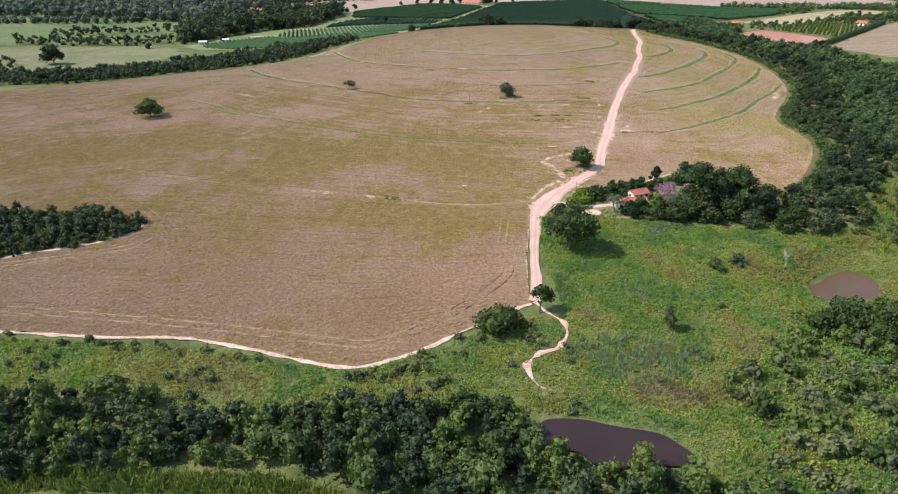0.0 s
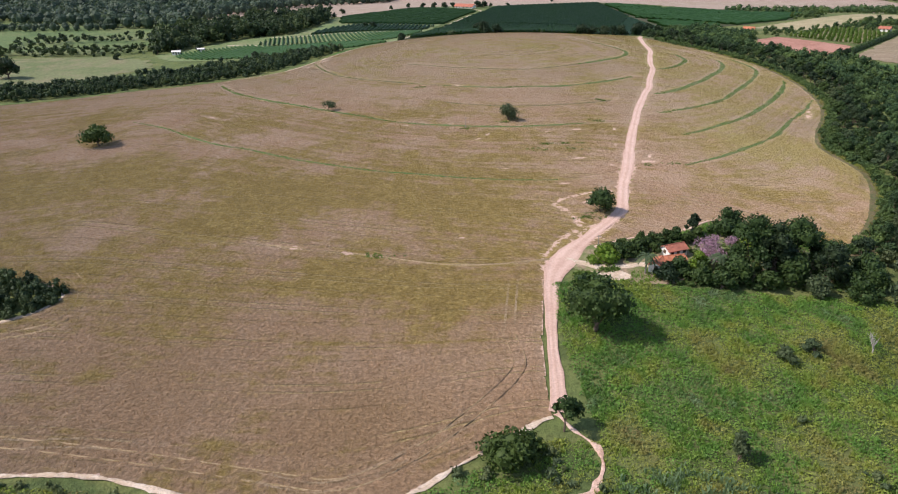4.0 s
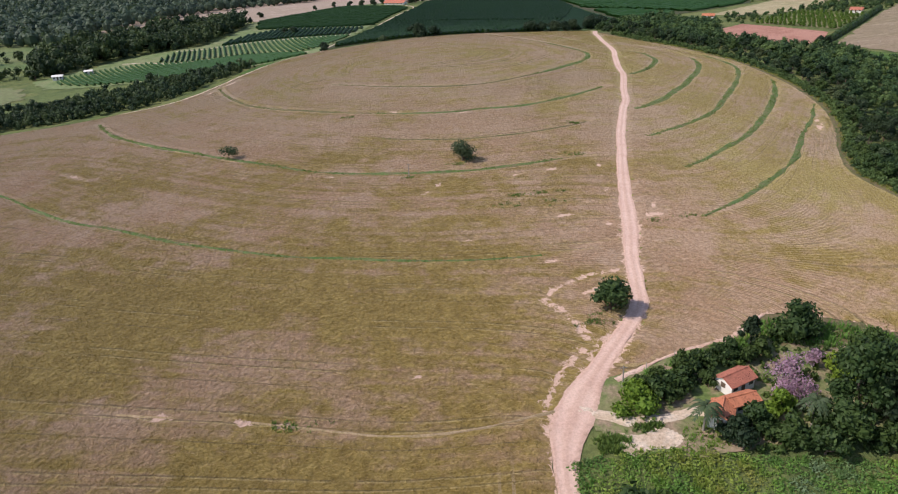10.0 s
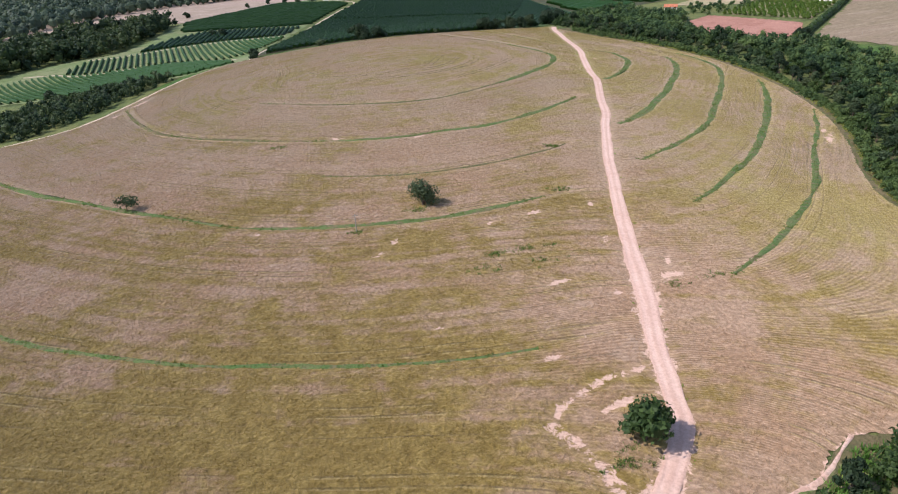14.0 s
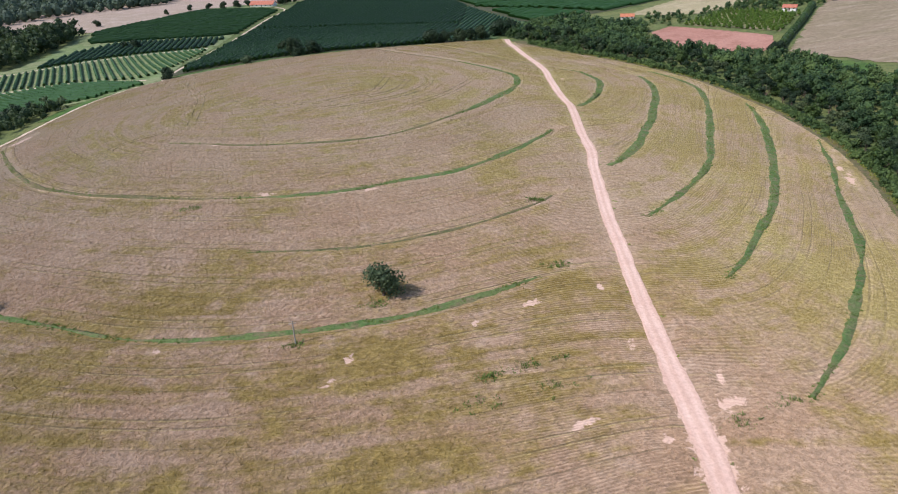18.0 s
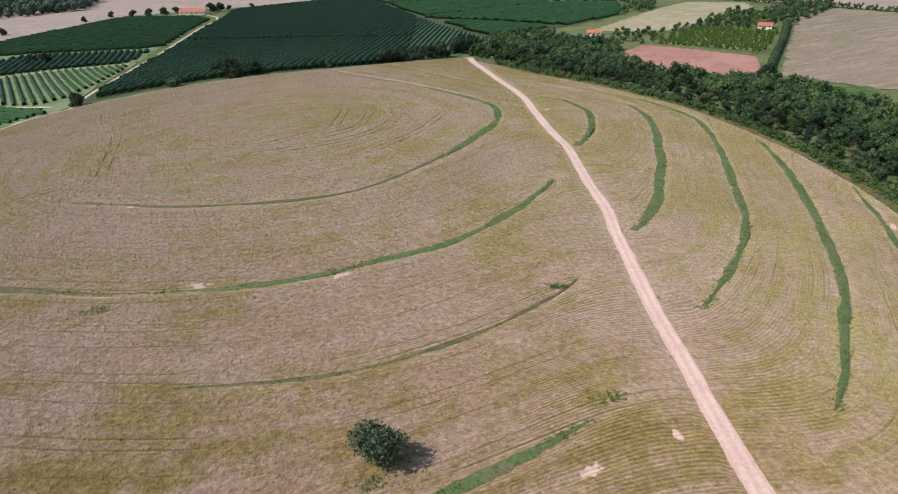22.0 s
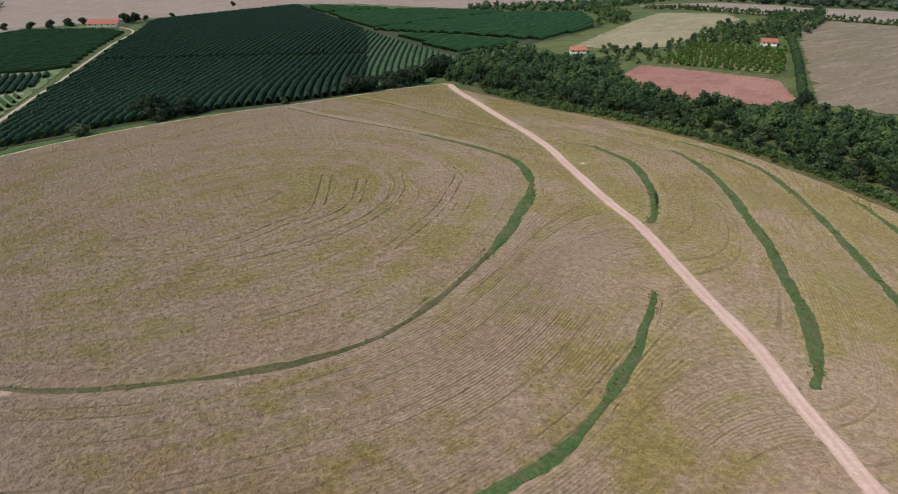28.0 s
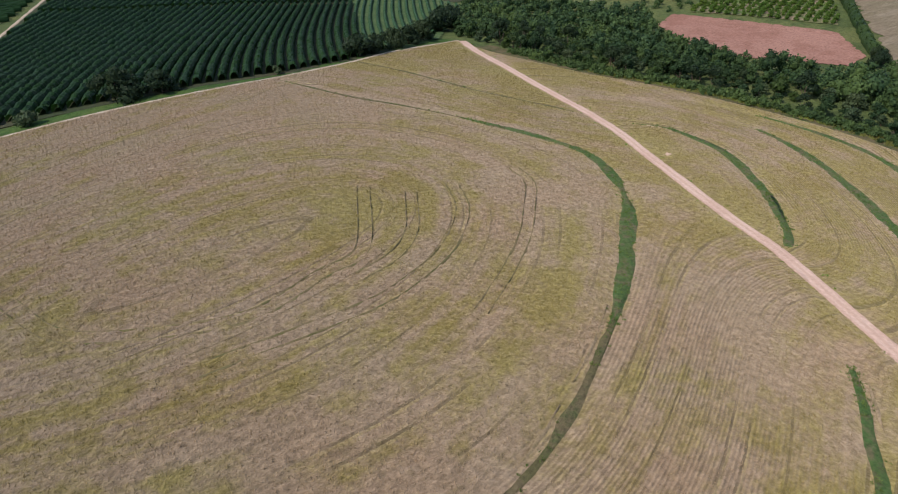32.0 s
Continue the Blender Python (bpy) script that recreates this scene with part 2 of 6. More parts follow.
def patchy(name, colours, sizes, rough=0.95, depth=0.15, bsize=0.5, stretch=(1, 1, 1)):
    """Ground of several mixed colours: broad patches, then mottling, then grain."""
    m, t, b = material(name, rough)
    c = mix(t, grey(t, noise_of(t, sizes[0], 4, stretch, 0.6, warp=0.6), 0.38, 0.62), colours[0], colours[1])
    c = mix(t, grey(t, noise_of(t, sizes[1], 5, stretch), 0.45, 0.65), c, colours[2])
    grain = noise_of(t, sizes[2], 4, stretch, 0.7)
    c = mix(t, 1.0, c, ramp(t, grain, [(0.25, (0.55, 0.55, 0.55)), (0.5, (1, 1, 1)), (0.78, (1.35, 1.35, 1.35))]), "MULTIPLY")
    t.links.new(c, b.inputs["Base Color"])
    bump(t, b, noise_of(t, bsize, 5, stretch, 0.7), depth)
    return m


def leafy(name, dark, light, tint=None):
    """Foliage: each leaf clump and each plant a little different."""
    m, t, b = material(name, 0.6)
    g = node(t, "ShaderNodeNewGeometry")
    o = node(t, "ShaderNodeObjectInfo")
    c = mix(t, g.outputs["Random Per Island"], dark, light)
    warm = tuple(v * k for v, k in zip(light, (1.12, 1.0, 0.75)))
    c = mix(t, calc(t, "MULTIPLY", grey(t, o.outputs["Random"], 0.3, 1.0), 0.55), c, tint or warm)
    c = mix(t, calc(t, "MULTIPLY", grey(t, attr(t, "plant"), 0.35, 1.0), 0.6), c, tint or warm)
    c = mix(t, calc(t, "MULTIPLY", grey(t, attr(t, "plant"), 0.3, 0.02), 0.5), c, tuple(0.5 * v for v in dark))
    c = mix(t, calc(t, "MULTIPLY", grey(t, noise_of(t, 14.0, 3), 0.35, 0.7), 0.6), c, dark)
    t.links.new(c, b.inputs["Base Color"])
    b.inputs["Specular IOR Level"].default_value = 0.2
    lit_through(t, b, c, 0.22)
    return m


def lit_through(t, b, colour, share):
    """Thin leaves: part of the light passes through them."""
    thin = node(t, "ShaderNodeBsdfTranslucent")
    both = node(t, "ShaderNodeMixShader", Fac=share)
    t.links.new(mix(t, 1.0, colour, (1.2, 1.2, 0.95), "MULTIPLY"), thin.inputs["Color"])
    t.links.new(b.outputs["BSDF"], both.inputs[1])
    t.links.new(thin.outputs["BSDF"], both.inputs[2])
    t.links.new(both.outputs["Shader"], t.nodes["Material Output"].inputs["Surface"])


def grass_blades(name):
    """Rough grass: yellow-green where it is dry, lush or bluish green where it is damp."""
    m, t, b = material(name, 0.7)
    g = node(t, "ShaderNodeNewGeometry")
    k = calc(t, "ADD", attr(t, "damp"), calc(t, "MULTIPLY", calc(t, "SUBTRACT", noise_of(t, 13.0, 2.5, warp=0.6), 0.5), 0.9))
    c = ramp(t, k, [(-0.0, (0.2, 0.15, 0.09)), (0.14, (0.28, 0.27, 0.085)), (0.36, (0.275, 0.33, 0.07)), (0.62, (0.15, 0.29, 0.06)), (0.84, (0.125, 0.23, 0.06)), (1.0, (0.2, 0.285, 0.15))])
    c = mix(t, 1.0, c, ramp(t, g.outputs["Random Per Island"], [(0.0, (0.88, 0.89, 0.88)), (0.6, (1.0, 1.0, 0.98)), (1.0, (1.16, 1.14, 1.06))]), "MULTIPLY")
    t.links.new(c, b.inputs["Base Color"])
    lit_through(t, b, c, 0.4)
    return m


def plain(name, colour, rough=0.7, size=0.4, spread=0.2, depth=0.0):
    m, t, b = material(name, rough)
    k = noise_of(t, size, 4, local=True)
    c = mix(t, k, tuple(v * (1 - spread) for v in colour), tuple(min(1, v * (1 + spread)) for v in colour))
    t.links.new(c, b.inputs["Base Color"])
    if depth:
        bump(t, b, k, depth)
    return m


WILD = patchy("wild_grass", ((0.11, 0.145, 0.045), (0.15, 0.165, 0.055), (0.08, 0.11, 0.035)), (38, 9, 1.3), depth=0.5, bsize=1.0)
PASTURE = patchy("pasture_grass", ((0.11, 0.16, 0.055), (0.15, 0.175, 0.07), (0.08, 0.13, 0.045)), (90, 25, 3), depth=0.2, bsize=1.5)
DRYPASTURE = patchy("dry_pasture", ((0.16, 0.18, 0.08), (0.125, 0.155, 0.06), (0.2, 0.185, 0.1)), (60, 14, 2.0), depth=0.2, bsize=1.5)
DIRT = patchy("pale_dirt", ((0.56, 0.375, 0.295), (0.5, 0.32, 0.24), (0.61, 0.445, 0.36)), (11, 2.6, 0.5), depth=0.06, bsize=0.5)
SAND = patchy("sandy_dirt", ((0.56, 0.44, 0.33), (0.45, 0.34, 0.24), (0.6, 0.5, 0.4)), (8, 2, 0.4), depth=0.06, bsize=0.4)
REDSOIL = patchy("red_soil", ((0.37, 0.185, 0.135), (0.41, 0.215, 0.16), (0.33, 0.16, 0.115)), (30, 6, 0.8), depth=0.06, bsize=0.5)
TANFIELD = patchy("tan_stubble", ((0.34, 0.26, 0.2), (0.31, 0.24, 0.175), (0.38, 0.295, 0.235)), (70, 14, 1.6), depth=0.1, bsize=0.8)
STUBBLE = patchy("dry_stubble", ((0.255, 0.195, 0.13), (0.21, 0.17, 0.1), (0.29, 0.23, 0.155)), (45, 6, 1.0), depth=0.1, bsize=0.8, stretch=(0.35, 1.6, 1))
# Ground under tall coffee: the rows' shade is put into its dark colour.
SHADEDFLOOR = patchy("coffee_ground", ((0.055, 0.065, 0.03), (0.08, 0.075, 0.04), (0.045, 0.06, 0.025)), (30, 7, 1.2), depth=0.1, bsize=0.6)
PALEFLOOR = patchy("young_coffee_ground", ((0.16, 0.21, 0.085), (0.2, 0.22, 0.105), (0.12, 0.17, 0.06)), (30, 7, 1.2), depth=0.1, bsize=0.6)
YOUNGFLOOR = patchy("weedy_coffee_ground", ((0.085, 0.14, 0.05), (0.11, 0.15, 0.06), (0.065, 0.115, 0.04)), (30, 7, 1.2), depth=0.1, bsize=0.6)
DRYGRASS = patchy("dry_grass", ((0.33, 0.28, 0.16), (0.28, 0.25, 0.13), (0.37, 0.31, 0.19)), (50, 9, 1.2), depth=0.1, bsize=0.8)
TERRACE = patchy("terrace_grass", ((0.085, 0.15, 0.042), (0.125, 0.165, 0.055), (0.17, 0.15, 0.075)), (7, 1.8, 0.5), depth=0.3, bsize=0.5)
DULLTERRACE = patchy("dry_terrace", ((0.13, 0.115, 0.05), (0.18, 0.14, 0.075), (0.1, 0.11, 0.042)), (8, 2.6, 0.6), depth=0.3, bsize=0.5)
WEEDS = patchy("weed_grass", ((0.065, 0.13, 0.025), (0.1, 0.15, 0.035), (0.05, 0.1, 0.022)), (16, 3, 0.6), depth=0.3, bsize=0.5)
LAWN = patchy("farm_grass", ((0.12, 0.17, 0.05), (0.18, 0.18, 0.08), (0.3, 0.22, 0.15)), (14, 4, 0.7), depth=0.1, bsize=0.5)
LEAF = leafy("broad_leaves", (0.03, 0.062, 0.02), (0.125, 0.195, 0.052))
LEAFWOOD = leafy("woodland_leaves", (0.024, 0.055, 0.024), (0.105, 0.17, 0.06))
LEAFLIGHT = leafy("fresh_leaves", (0.11, 0.2, 0.022), (0.26, 0.37, 0.05))
LEAFGREY = leafy("greyish_leaves", (0.055, 0.09, 0.042), (0.15, 0.19, 0.092))
# Far-wood leaves: the bluish haze of distance is mixed into their colour.
LEAFHAZE = leafy("hazy_far_leaves", (0.03, 0.055, 0.04), (0.09, 0.135, 0.092))
LEAFDARK = leafy("dark_leaves", (0.02, 0.04, 0.02), (0.075, 0.115, 0.05))
BACKCOFFEE = leafy("far_coffee_leaves", (0.028, 0.085, 0.022), (0.065, 0.165, 0.042), (0.055, 0.13, 0.036))
COFFEE = leafy("coffee_leaves", (0.016, 0.05, 0.013), (0.05, 0.118, 0.028), (0.036, 0.095, 0.022))
YOUNGCOFFEE = leafy("young_coffee_leaves", (0.045, 0.11, 0.045), (0.09, 0.18, 0.075), (0.08, 0.16, 0.065))
CITRUS = leafy("orchard_leaves", (0.075, 0.15, 0.022), (0.2, 0.3, 0.055))
GRASSBLADE = leafy("reed_blades", (0.09, 0.15, 0.035), (0.2, 0.27, 0.07))
TALLGRASS = leafy("tall_grass_blades", (0.095, 0.165, 0.04), (0.195, 0.28, 0.075))
BLOSSOM = leafy("pink_blossom", (0.4, 0.24, 0.32), (0.6, 0.41, 0.51), (0.5, 0.33, 0.41))
GRASS = grass_blades("meadow_blades")
BARK = plain("bark", (0.14, 0.1, 0.075), 0.9, 0.3, 0.35, 0.05)
PALEBARK = plain("bleached_bark", (0.42, 0.38, 0.33), 0.9, 0.3, 0.25, 0.03)


def crop_material(plants=False):
    """Ripening crop: dry brown and yellow-green patches, drilled rows, tramlines, bare spots."""
    m, t, b = material("crop_plants" if plants else "ripening_crop", 0.95)
    b.inputs["Diffuse Roughness"].default_value = 1.0
    b.inputs["Specular IOR Level"].default_value = 0.1
    lush = attr(t, "lush")
    broad = noise_of(t, 38, 5, (1, 1, 1), 0.62, warp=0.8)
    mid = noise_of(t, 5.0, 5, (1, 1, 1), 0.68)
    dry = mix(t, grey(t, noise_of(t, 16, 4, warp=0.5), 0.36, 0.64), (0.355, 0.232, 0.15), (0.395, 0.275, 0.192))
    dry = mix(t, calc(t, "MULTIPLY", grey(t, noise_of(t, 6.0, 6, (1, 1, 1), 0.7, warp=0.6), 0.52, 0.68), 0.55), dry, (0.46, 0.345, 0.265))
    dry = mix(t, calc(t, "MULTIPLY", attr(t, "ripe"), 0.75), dry, (0.275, 0.178, 0.098))
    dry = mix(t, calc(t, "MULTIPLY", attr(t, "pale"), 0.7), dry, (0.345, 0.268, 0.182))
    green = mix(t, grey(t, noise_of(t, 3.0, 4), 0.4, 0.66), (0.228, 0.162, 0.048), (0.29, 0.214, 0.07))
    green = mix(t, calc(t, "MULTIPLY", attr(t, "pale"), 0.8), green, (0.3, 0.25, 0.095))
    k = calc(t, "ADD", calc(t, "MULTIPLY", broad, 0.6), calc(t, "MULTIPLY", lush, 0.62))
    k = calc(t, "ADD", k, calc(t, "MULTIPLY", calc(t, "SUBTRACT", mid, 0.5), 1.0))
    k = calc(t, "ADD", k, calc(t, "MULTIPLY", calc(t, "SUBTRACT", noise_of(t, 11.0, 5, (1, 1, 1), 0.6, warp=1.0), 0.46), 1.0))
    band = node(t, "ShaderNodeCombineXYZ")
    t.links.new(calc(t, "MULTIPLY", attr(t, "row"), 0.4), band.inputs[0])
    t.links.new(calc(t, "MULTIPLY", broad, 3.0), band.inputs[1])
    bands = node(t, "ShaderNodeTexNoise", Scale=1.0, Detail=4.0, Roughness=0.6)
    t.links.new(band.outputs[0], bands.inputs["Vector"])
    k = calc(t, "ADD", k, calc(t, "MULTIPLY", calc(t, "SUBTRACT", bands.outputs["Fac"], 0.5), 1.25))
    c = mix(t, grey(t, k, 0.3, 0.86), dry, green)
    if plants:
        g = node(t, "ShaderNodeNewGeometry")
        c = mix(t, 1.0, c, ramp(t, g.outputs["Random Per Island"], [(0.0, (0.9, 0.9, 0.88)), (0.5, (1.05, 1.05, 1.0)), (1.0, (1.28, 1.25, 1.15))]), "MULTIPLY")
        t.links.new(c, b.inputs["Base Color"])
        lit_through(t, b, c, 0.18)
        return m
    b.inputs["Sheen Weight"].default_value, b.inputs["Sheen Roughness"].default_value = 0.16, 0.5
    b.inputs["Sheen Tint"].default_value = (1.0, 0.84, 0.62, 1)
    row, rim = attr(t, "row"), attr(t, "rim")
    fine = noise_of(t, 0.9, 3.5, (1, 1, 1), 0.65)
    wave = calc(t, "SINE", calc(t, "MULTIPLY", row, 2 * math.pi / 0.52))
    show = calc(t, "MULTIPLY", grey(t, noise_of(t, 24, 4, warp=0.4), 0.36, 0.6), calc(t, "ADD", calc(t, "MULTIPLY", attr(t, "rows"), 0.85), 0.08))
    c = mix(t, calc(t, "MULTIPLY", grey(t, wave, 0.0, 1.0), calc(t, "MULTIPLY", show, 0.22)), c, (0.15, 0.105, 0.07))
    lane = calc(t, "FRACT", calc(t, "DIVIDE", calc(t, "ADD", row, calc(t, "MULTIPLY", broad, 1.2)), 13.0))
    keep = calc(t, "MULTIPLY", grey(t, noise_of(t, 30, 4, warp=0.5), 0.42, 0.56), calc(t, "MULTIPLY", grey(t, noise_of(t, 1.8, 5), 0.3, 0.55), 0.6))
    # Dark tramlines carry the ruts' shadow in their colour, with pale edges beside.
    for centre, half, tone in ((0.38, 0.013, (0.11, 0.085, 0.045)), (0.53, 0.013, (0.11, 0.085, 0.045)), (0.403, 0.012, (0.38, 0.3, 0.14)), (0.553, 0.012, (0.38, 0.3, 0.14)), (0.86, 0.011, (0.12, 0.09, 0.05))):
        a = calc(t, "LESS_THAN", calc(t, "ABSOLUTE", calc(t, "SUBTRACT", lane, centre)), half)
        c = mix(t, calc(t, "MULTIPLY", a, keep), c, tone)
    lane2 = calc(t, "LESS_THAN", calc(t, "ABSOLUTE", calc(t, "SUBTRACT", calc(t, "ABSOLUTE", calc(t, "SUBTRACT", rim, 7.0)), 1.0)), 0.25)
    c = mix(t, calc(t, "MULTIPLY", lane2, calc(t, "MULTIPLY", grey(t, mid, 0.3, 0.6), grey(t, attr(t, "ripe"), 0.7, 1.0))), c, (0.38, 0.29, 0.19))
    c = mix(t, 1.0, c, ramp(t, fine, [(0.28, (0.58, 0.57, 0.54)), (0.5, (0.85, 0.84, 0.82)), (0.74, (1.18, 1.18, 1.14))]), "MULTIPLY")
    torn = calc(t, "ADD", attr(t, "bare"), calc(t, "MULTIPLY", calc(t, "SUBTRACT", noise_of(t, 2.4, 6, (1, 1, 1), 0.74, warp=0.6), 0.5), 2.4))
    earth = mix(t, noise_of(t, 1.6, 5), (0.5, 0.33, 0.25), (0.6, 0.44, 0.355))
    soil = grey(t, torn, 0.62, 0.8)
    c = mix(t, soil, c, earth)
    t.links.new(c, b.inputs["Base Color"])
    h = calc(t, "ADD", calc(t, "MULTIPLY", calc(t, "MULTIPLY", wave, show), -0.2), calc(t, "MULTIPLY", fine, 1.6))
    bump(t, b, h, 0.36)
    return m


def road_material():
    """Trodden dirt: paler wheel ruts, a rougher middle and edges with dry litter."""
    m, t, b = material("trodden_dirt", 0.95)
    b.inputs["Diffuse Roughness"].default_value = 0.8
    c = mix(t, grey(t, noise_of(t, 9, 5), 0.36, 0.64), (0.58, 0.4, 0.325), (0.64, 0.465, 0.385))
    rut = calc(t, "ABSOLUTE", calc(t, "SUBTRACT", calc(t, "ABSOLUTE", attr(t, "side")), 0.44))
    wear = calc(t, "ADD", rut, calc(t, "MULTIPLY", calc(t, "SUBTRACT", noise_of(t, 2.2, 5), 0.5), 0.5))
    c = mix(t, calc(t, "MULTIPLY", grey(t, wear, 0.1, 0.34), 0.5), c, (0.5, 0.33, 0.255))
    rim = calc(t, "ADD", calc(t, "ABSOLUTE", attr(t, "side")), calc(t, "MULTIPLY", calc(t, "SUBTRACT", noise_of(t, 1.3, 6, rough=0.7), 0.5), 1.1))
    c = mix(t, calc(t, "MULTIPLY", grey(t, rim, 0.88, 1.08), 0.7), c, (0.34, 0.235, 0.15))
    grain = noise_of(t, 0.5, 5, rough=0.75)
    c = mix(t, 1.0, c, ramp(t, grain, [(0.28, (0.78, 0.77, 0.76)), (0.55, (1, 1, 1)), (0.76, (1.14, 1.14, 1.14))]), "MULTIPLY")
    t.links.new(c, b.inputs["Base Color"])
    bump(t, b, calc(t, "ADD", grain, calc(t, "MULTIPLY", rut, 1.5)), 0.1)
    return m


ROADDIRT = road_material()
CROP, CROPPLANT = crop_material(), crop_material(True)
DRYTRACK = patchy("dry_pressed_track", ((0.36, 0.265, 0.165), (0.31, 0.23, 0.135), (0.25, 0.19, 0.1)), (6, 1.5, 0.4), depth=0.06, bsize=0.4)
# Pressed crop; its darker tone also holds the shadow inside the ruts.
CRUSHED = patchy("crushed_crop", ((0.19, 0.155, 0.075), (0.23, 0.18, 0.1), (0.14, 0.13, 0.055)), (9, 2, 0.5), depth=0.1, bsize=0.4)


def water_material(name, thin, thick):
    m, t, b = material(name, 0.22)
    c = mix(t, noise_of(t, 9, 3), thin, thick)
    t.links.new(c, b.inputs["Base Color"])
    b.inputs["Specular IOR Level"].default_value = 0.3
    bump(t, b, noise_of(t, 1.2, 3), 0.01)
    return m


WATER = water_material("muddy_water", (0.09, 0.05, 0.022), (0.14, 0.085, 0.042))
DARKWATER = water_material("dark_pond_water", (0.022, 0.014, 0.013), (0.05, 0.03, 0.024))

# ---- plan ----
ROAD = curve([(20, 145), (21, 151), (22, 165), (23.5, 178), (25.5, 190), (30, 200), (37, 209.5), (49, 225), (52, 234), (55, 246), (59, 258), (64, 276), (69.5, 295), (75, 312), (79, 325),
              (84, 339), (90, 355), (95, 367), (99, 381), (104, 396), (108, 408), (111, 424), (117, 447), (121, 460), (124, 475), (126, 490), (129, 507), (132, 521), (137, 545), (144, 568)], 1.2)
SOUTH = [(19, 144), (15, 142), (2, 133), (-5, 128), (-10, 125), (-19, 122), (-29, 124), (-40, 128), (-50, 131), (-60, 133), (-73, 133), (-86, 134), (-99, 135), (-140, 138), (-230, 140)]
PATCH = [(-160, 166), (-134, 166), (-118, 168), (-111, 172), (-101, 175), (-92, 180), (-88, 186), (-89, 191), (-96, 193), (-108, 196), (-123, 196), (-134, 197), (-160, 198)]
NORTHWEST = [(-238, 376), (-214, 388), (-187, 398), (-162, 410), (-128, 413), (-108, 417), (-90, 421), (-80, 430), (-70, 450), (-62, 472), (-53, 493), (-42, 508), (-26, 517), (-10, 521),
             (7, 525), (25, 528), (49, 532), (73, 538), (96, 549), (112, 559), (129, 565), (143, 570)]
EAST = [(142, 556), (143, 540), (150, 512), (160, 494), (170, 473), (178, 448), (180, 425), (180, 405), (178, 388), (172, 362), (160, 335), (148, 315), (139, 297), (137, 286), (138, 270),
        (136, 257), (126, 237), (113, 217), (100, 205), (88, 215), (72, 220), (63, 214), (53, 211), (45, 208), (38, 206)]
FIELD = np.vstack([curve(SOUTH, 4), [(-250, 160)], curve(PATCH, 4)[:0], [(-250, 165)], curve(PATCH, 3), [(-255, 200), (-265, 370)], curve(NORTHWEST, 4), curve(EAST, 4), [(30, 203), (23.4, 190), (20, 165), (19, 150)]])
TERRACES = {
    "e_a": [(130, 465), (136, 460), (136.5, 445), (131, 433), (124, 422), (116, 413), (111, 409)],
    "e_b": [(141, 486), (152, 474), (158, 459), (157, 443), (149, 424), (136, 404), (129, 393), (121, 383), (110, 369), (98, 358), (94, 356)],
    "e_c": [(160, 478), (170, 455), (172, 434), (164, 415), (152, 395), (139, 376), (126, 357), (112, 343), (95, 330), (84, 323)],
    "e_d": [(177, 410), (172, 398), (162, 380), (148, 359), (133, 339), (122, 326), (108, 313), (98, 304), (90, 298)],
    "e_e": [(172, 368), (159, 348), (145, 330), (134, 314), (125, 302), (113, 290), (102, 280), (92, 272), (80, 264)],
    "w_a": [(67, 530), (75, 507), (85, 491), (95, 474), (102, 461), (104.5, 452), (102, 442), (96, 431), (87, 421), (75, 409), (65, 401), (54, 393.5), (43, 388), (30, 386.5), (14, 389.5), (2, 394), (-9, 401), (-17, 406)],
    "w_b": [(-70, 438), (-60, 411), (-50, 392), (-43, 384), (-34, 376), (-21, 368), (-9, 361.5), (1, 358), (14, 354.5), (28, 354), (40, 356), (52, 358), (63, 363), (75, 371), (86, 380), (97, 391)],
    "w_d": [(-111, 401), (-97, 376), (-77, 353), (-63, 341), (-46, 327), (-33, 318), (-20, 309), (-10, 305), (0, 302.5), (13, 300.5), (27, 300), (39, 302), (47, 304), (54, 306), (66, 309)],
    "w_e": [(-128, 332), (-111, 319), (-94, 302), (-81, 291), (-67, 283), (-54, 274), (-41, 267), (-22, 258.5), (-9, 255), (2, 252), (20, 249), (37, 249), (46, 252), (56, 255)],
    "w_f": [(-110, 232), (-75, 218), (-41, 209), (-25, 205), (-15, 202), (-2, 198), (6, 197), (13, 197), (20, 198), (26, 199)],
    "w_top": [(95, 547), (101, 526), (107, 503), (114, 489), (121, 477)],
    "w_c": [(2, 331), (9.8, 328.8), (17, 327), (24, 326.1), (31, 326.2), (38.6, 327.1), (47.7, 329.1), (57.2, 332.5), (68.3, 337.6), (78, 345)],
}
TERRACES = {k: curve(v, 2.0) for k, v in TERRACES.items()}


def offset(line, d):
    t = np.gradient(line, axis=0)
    t /= np.hypot(t[:, 0], t[:, 1])[:, None] + 1e-9
    return line + np.stack([t[:, 1], -t[:, 0]], -1) * d


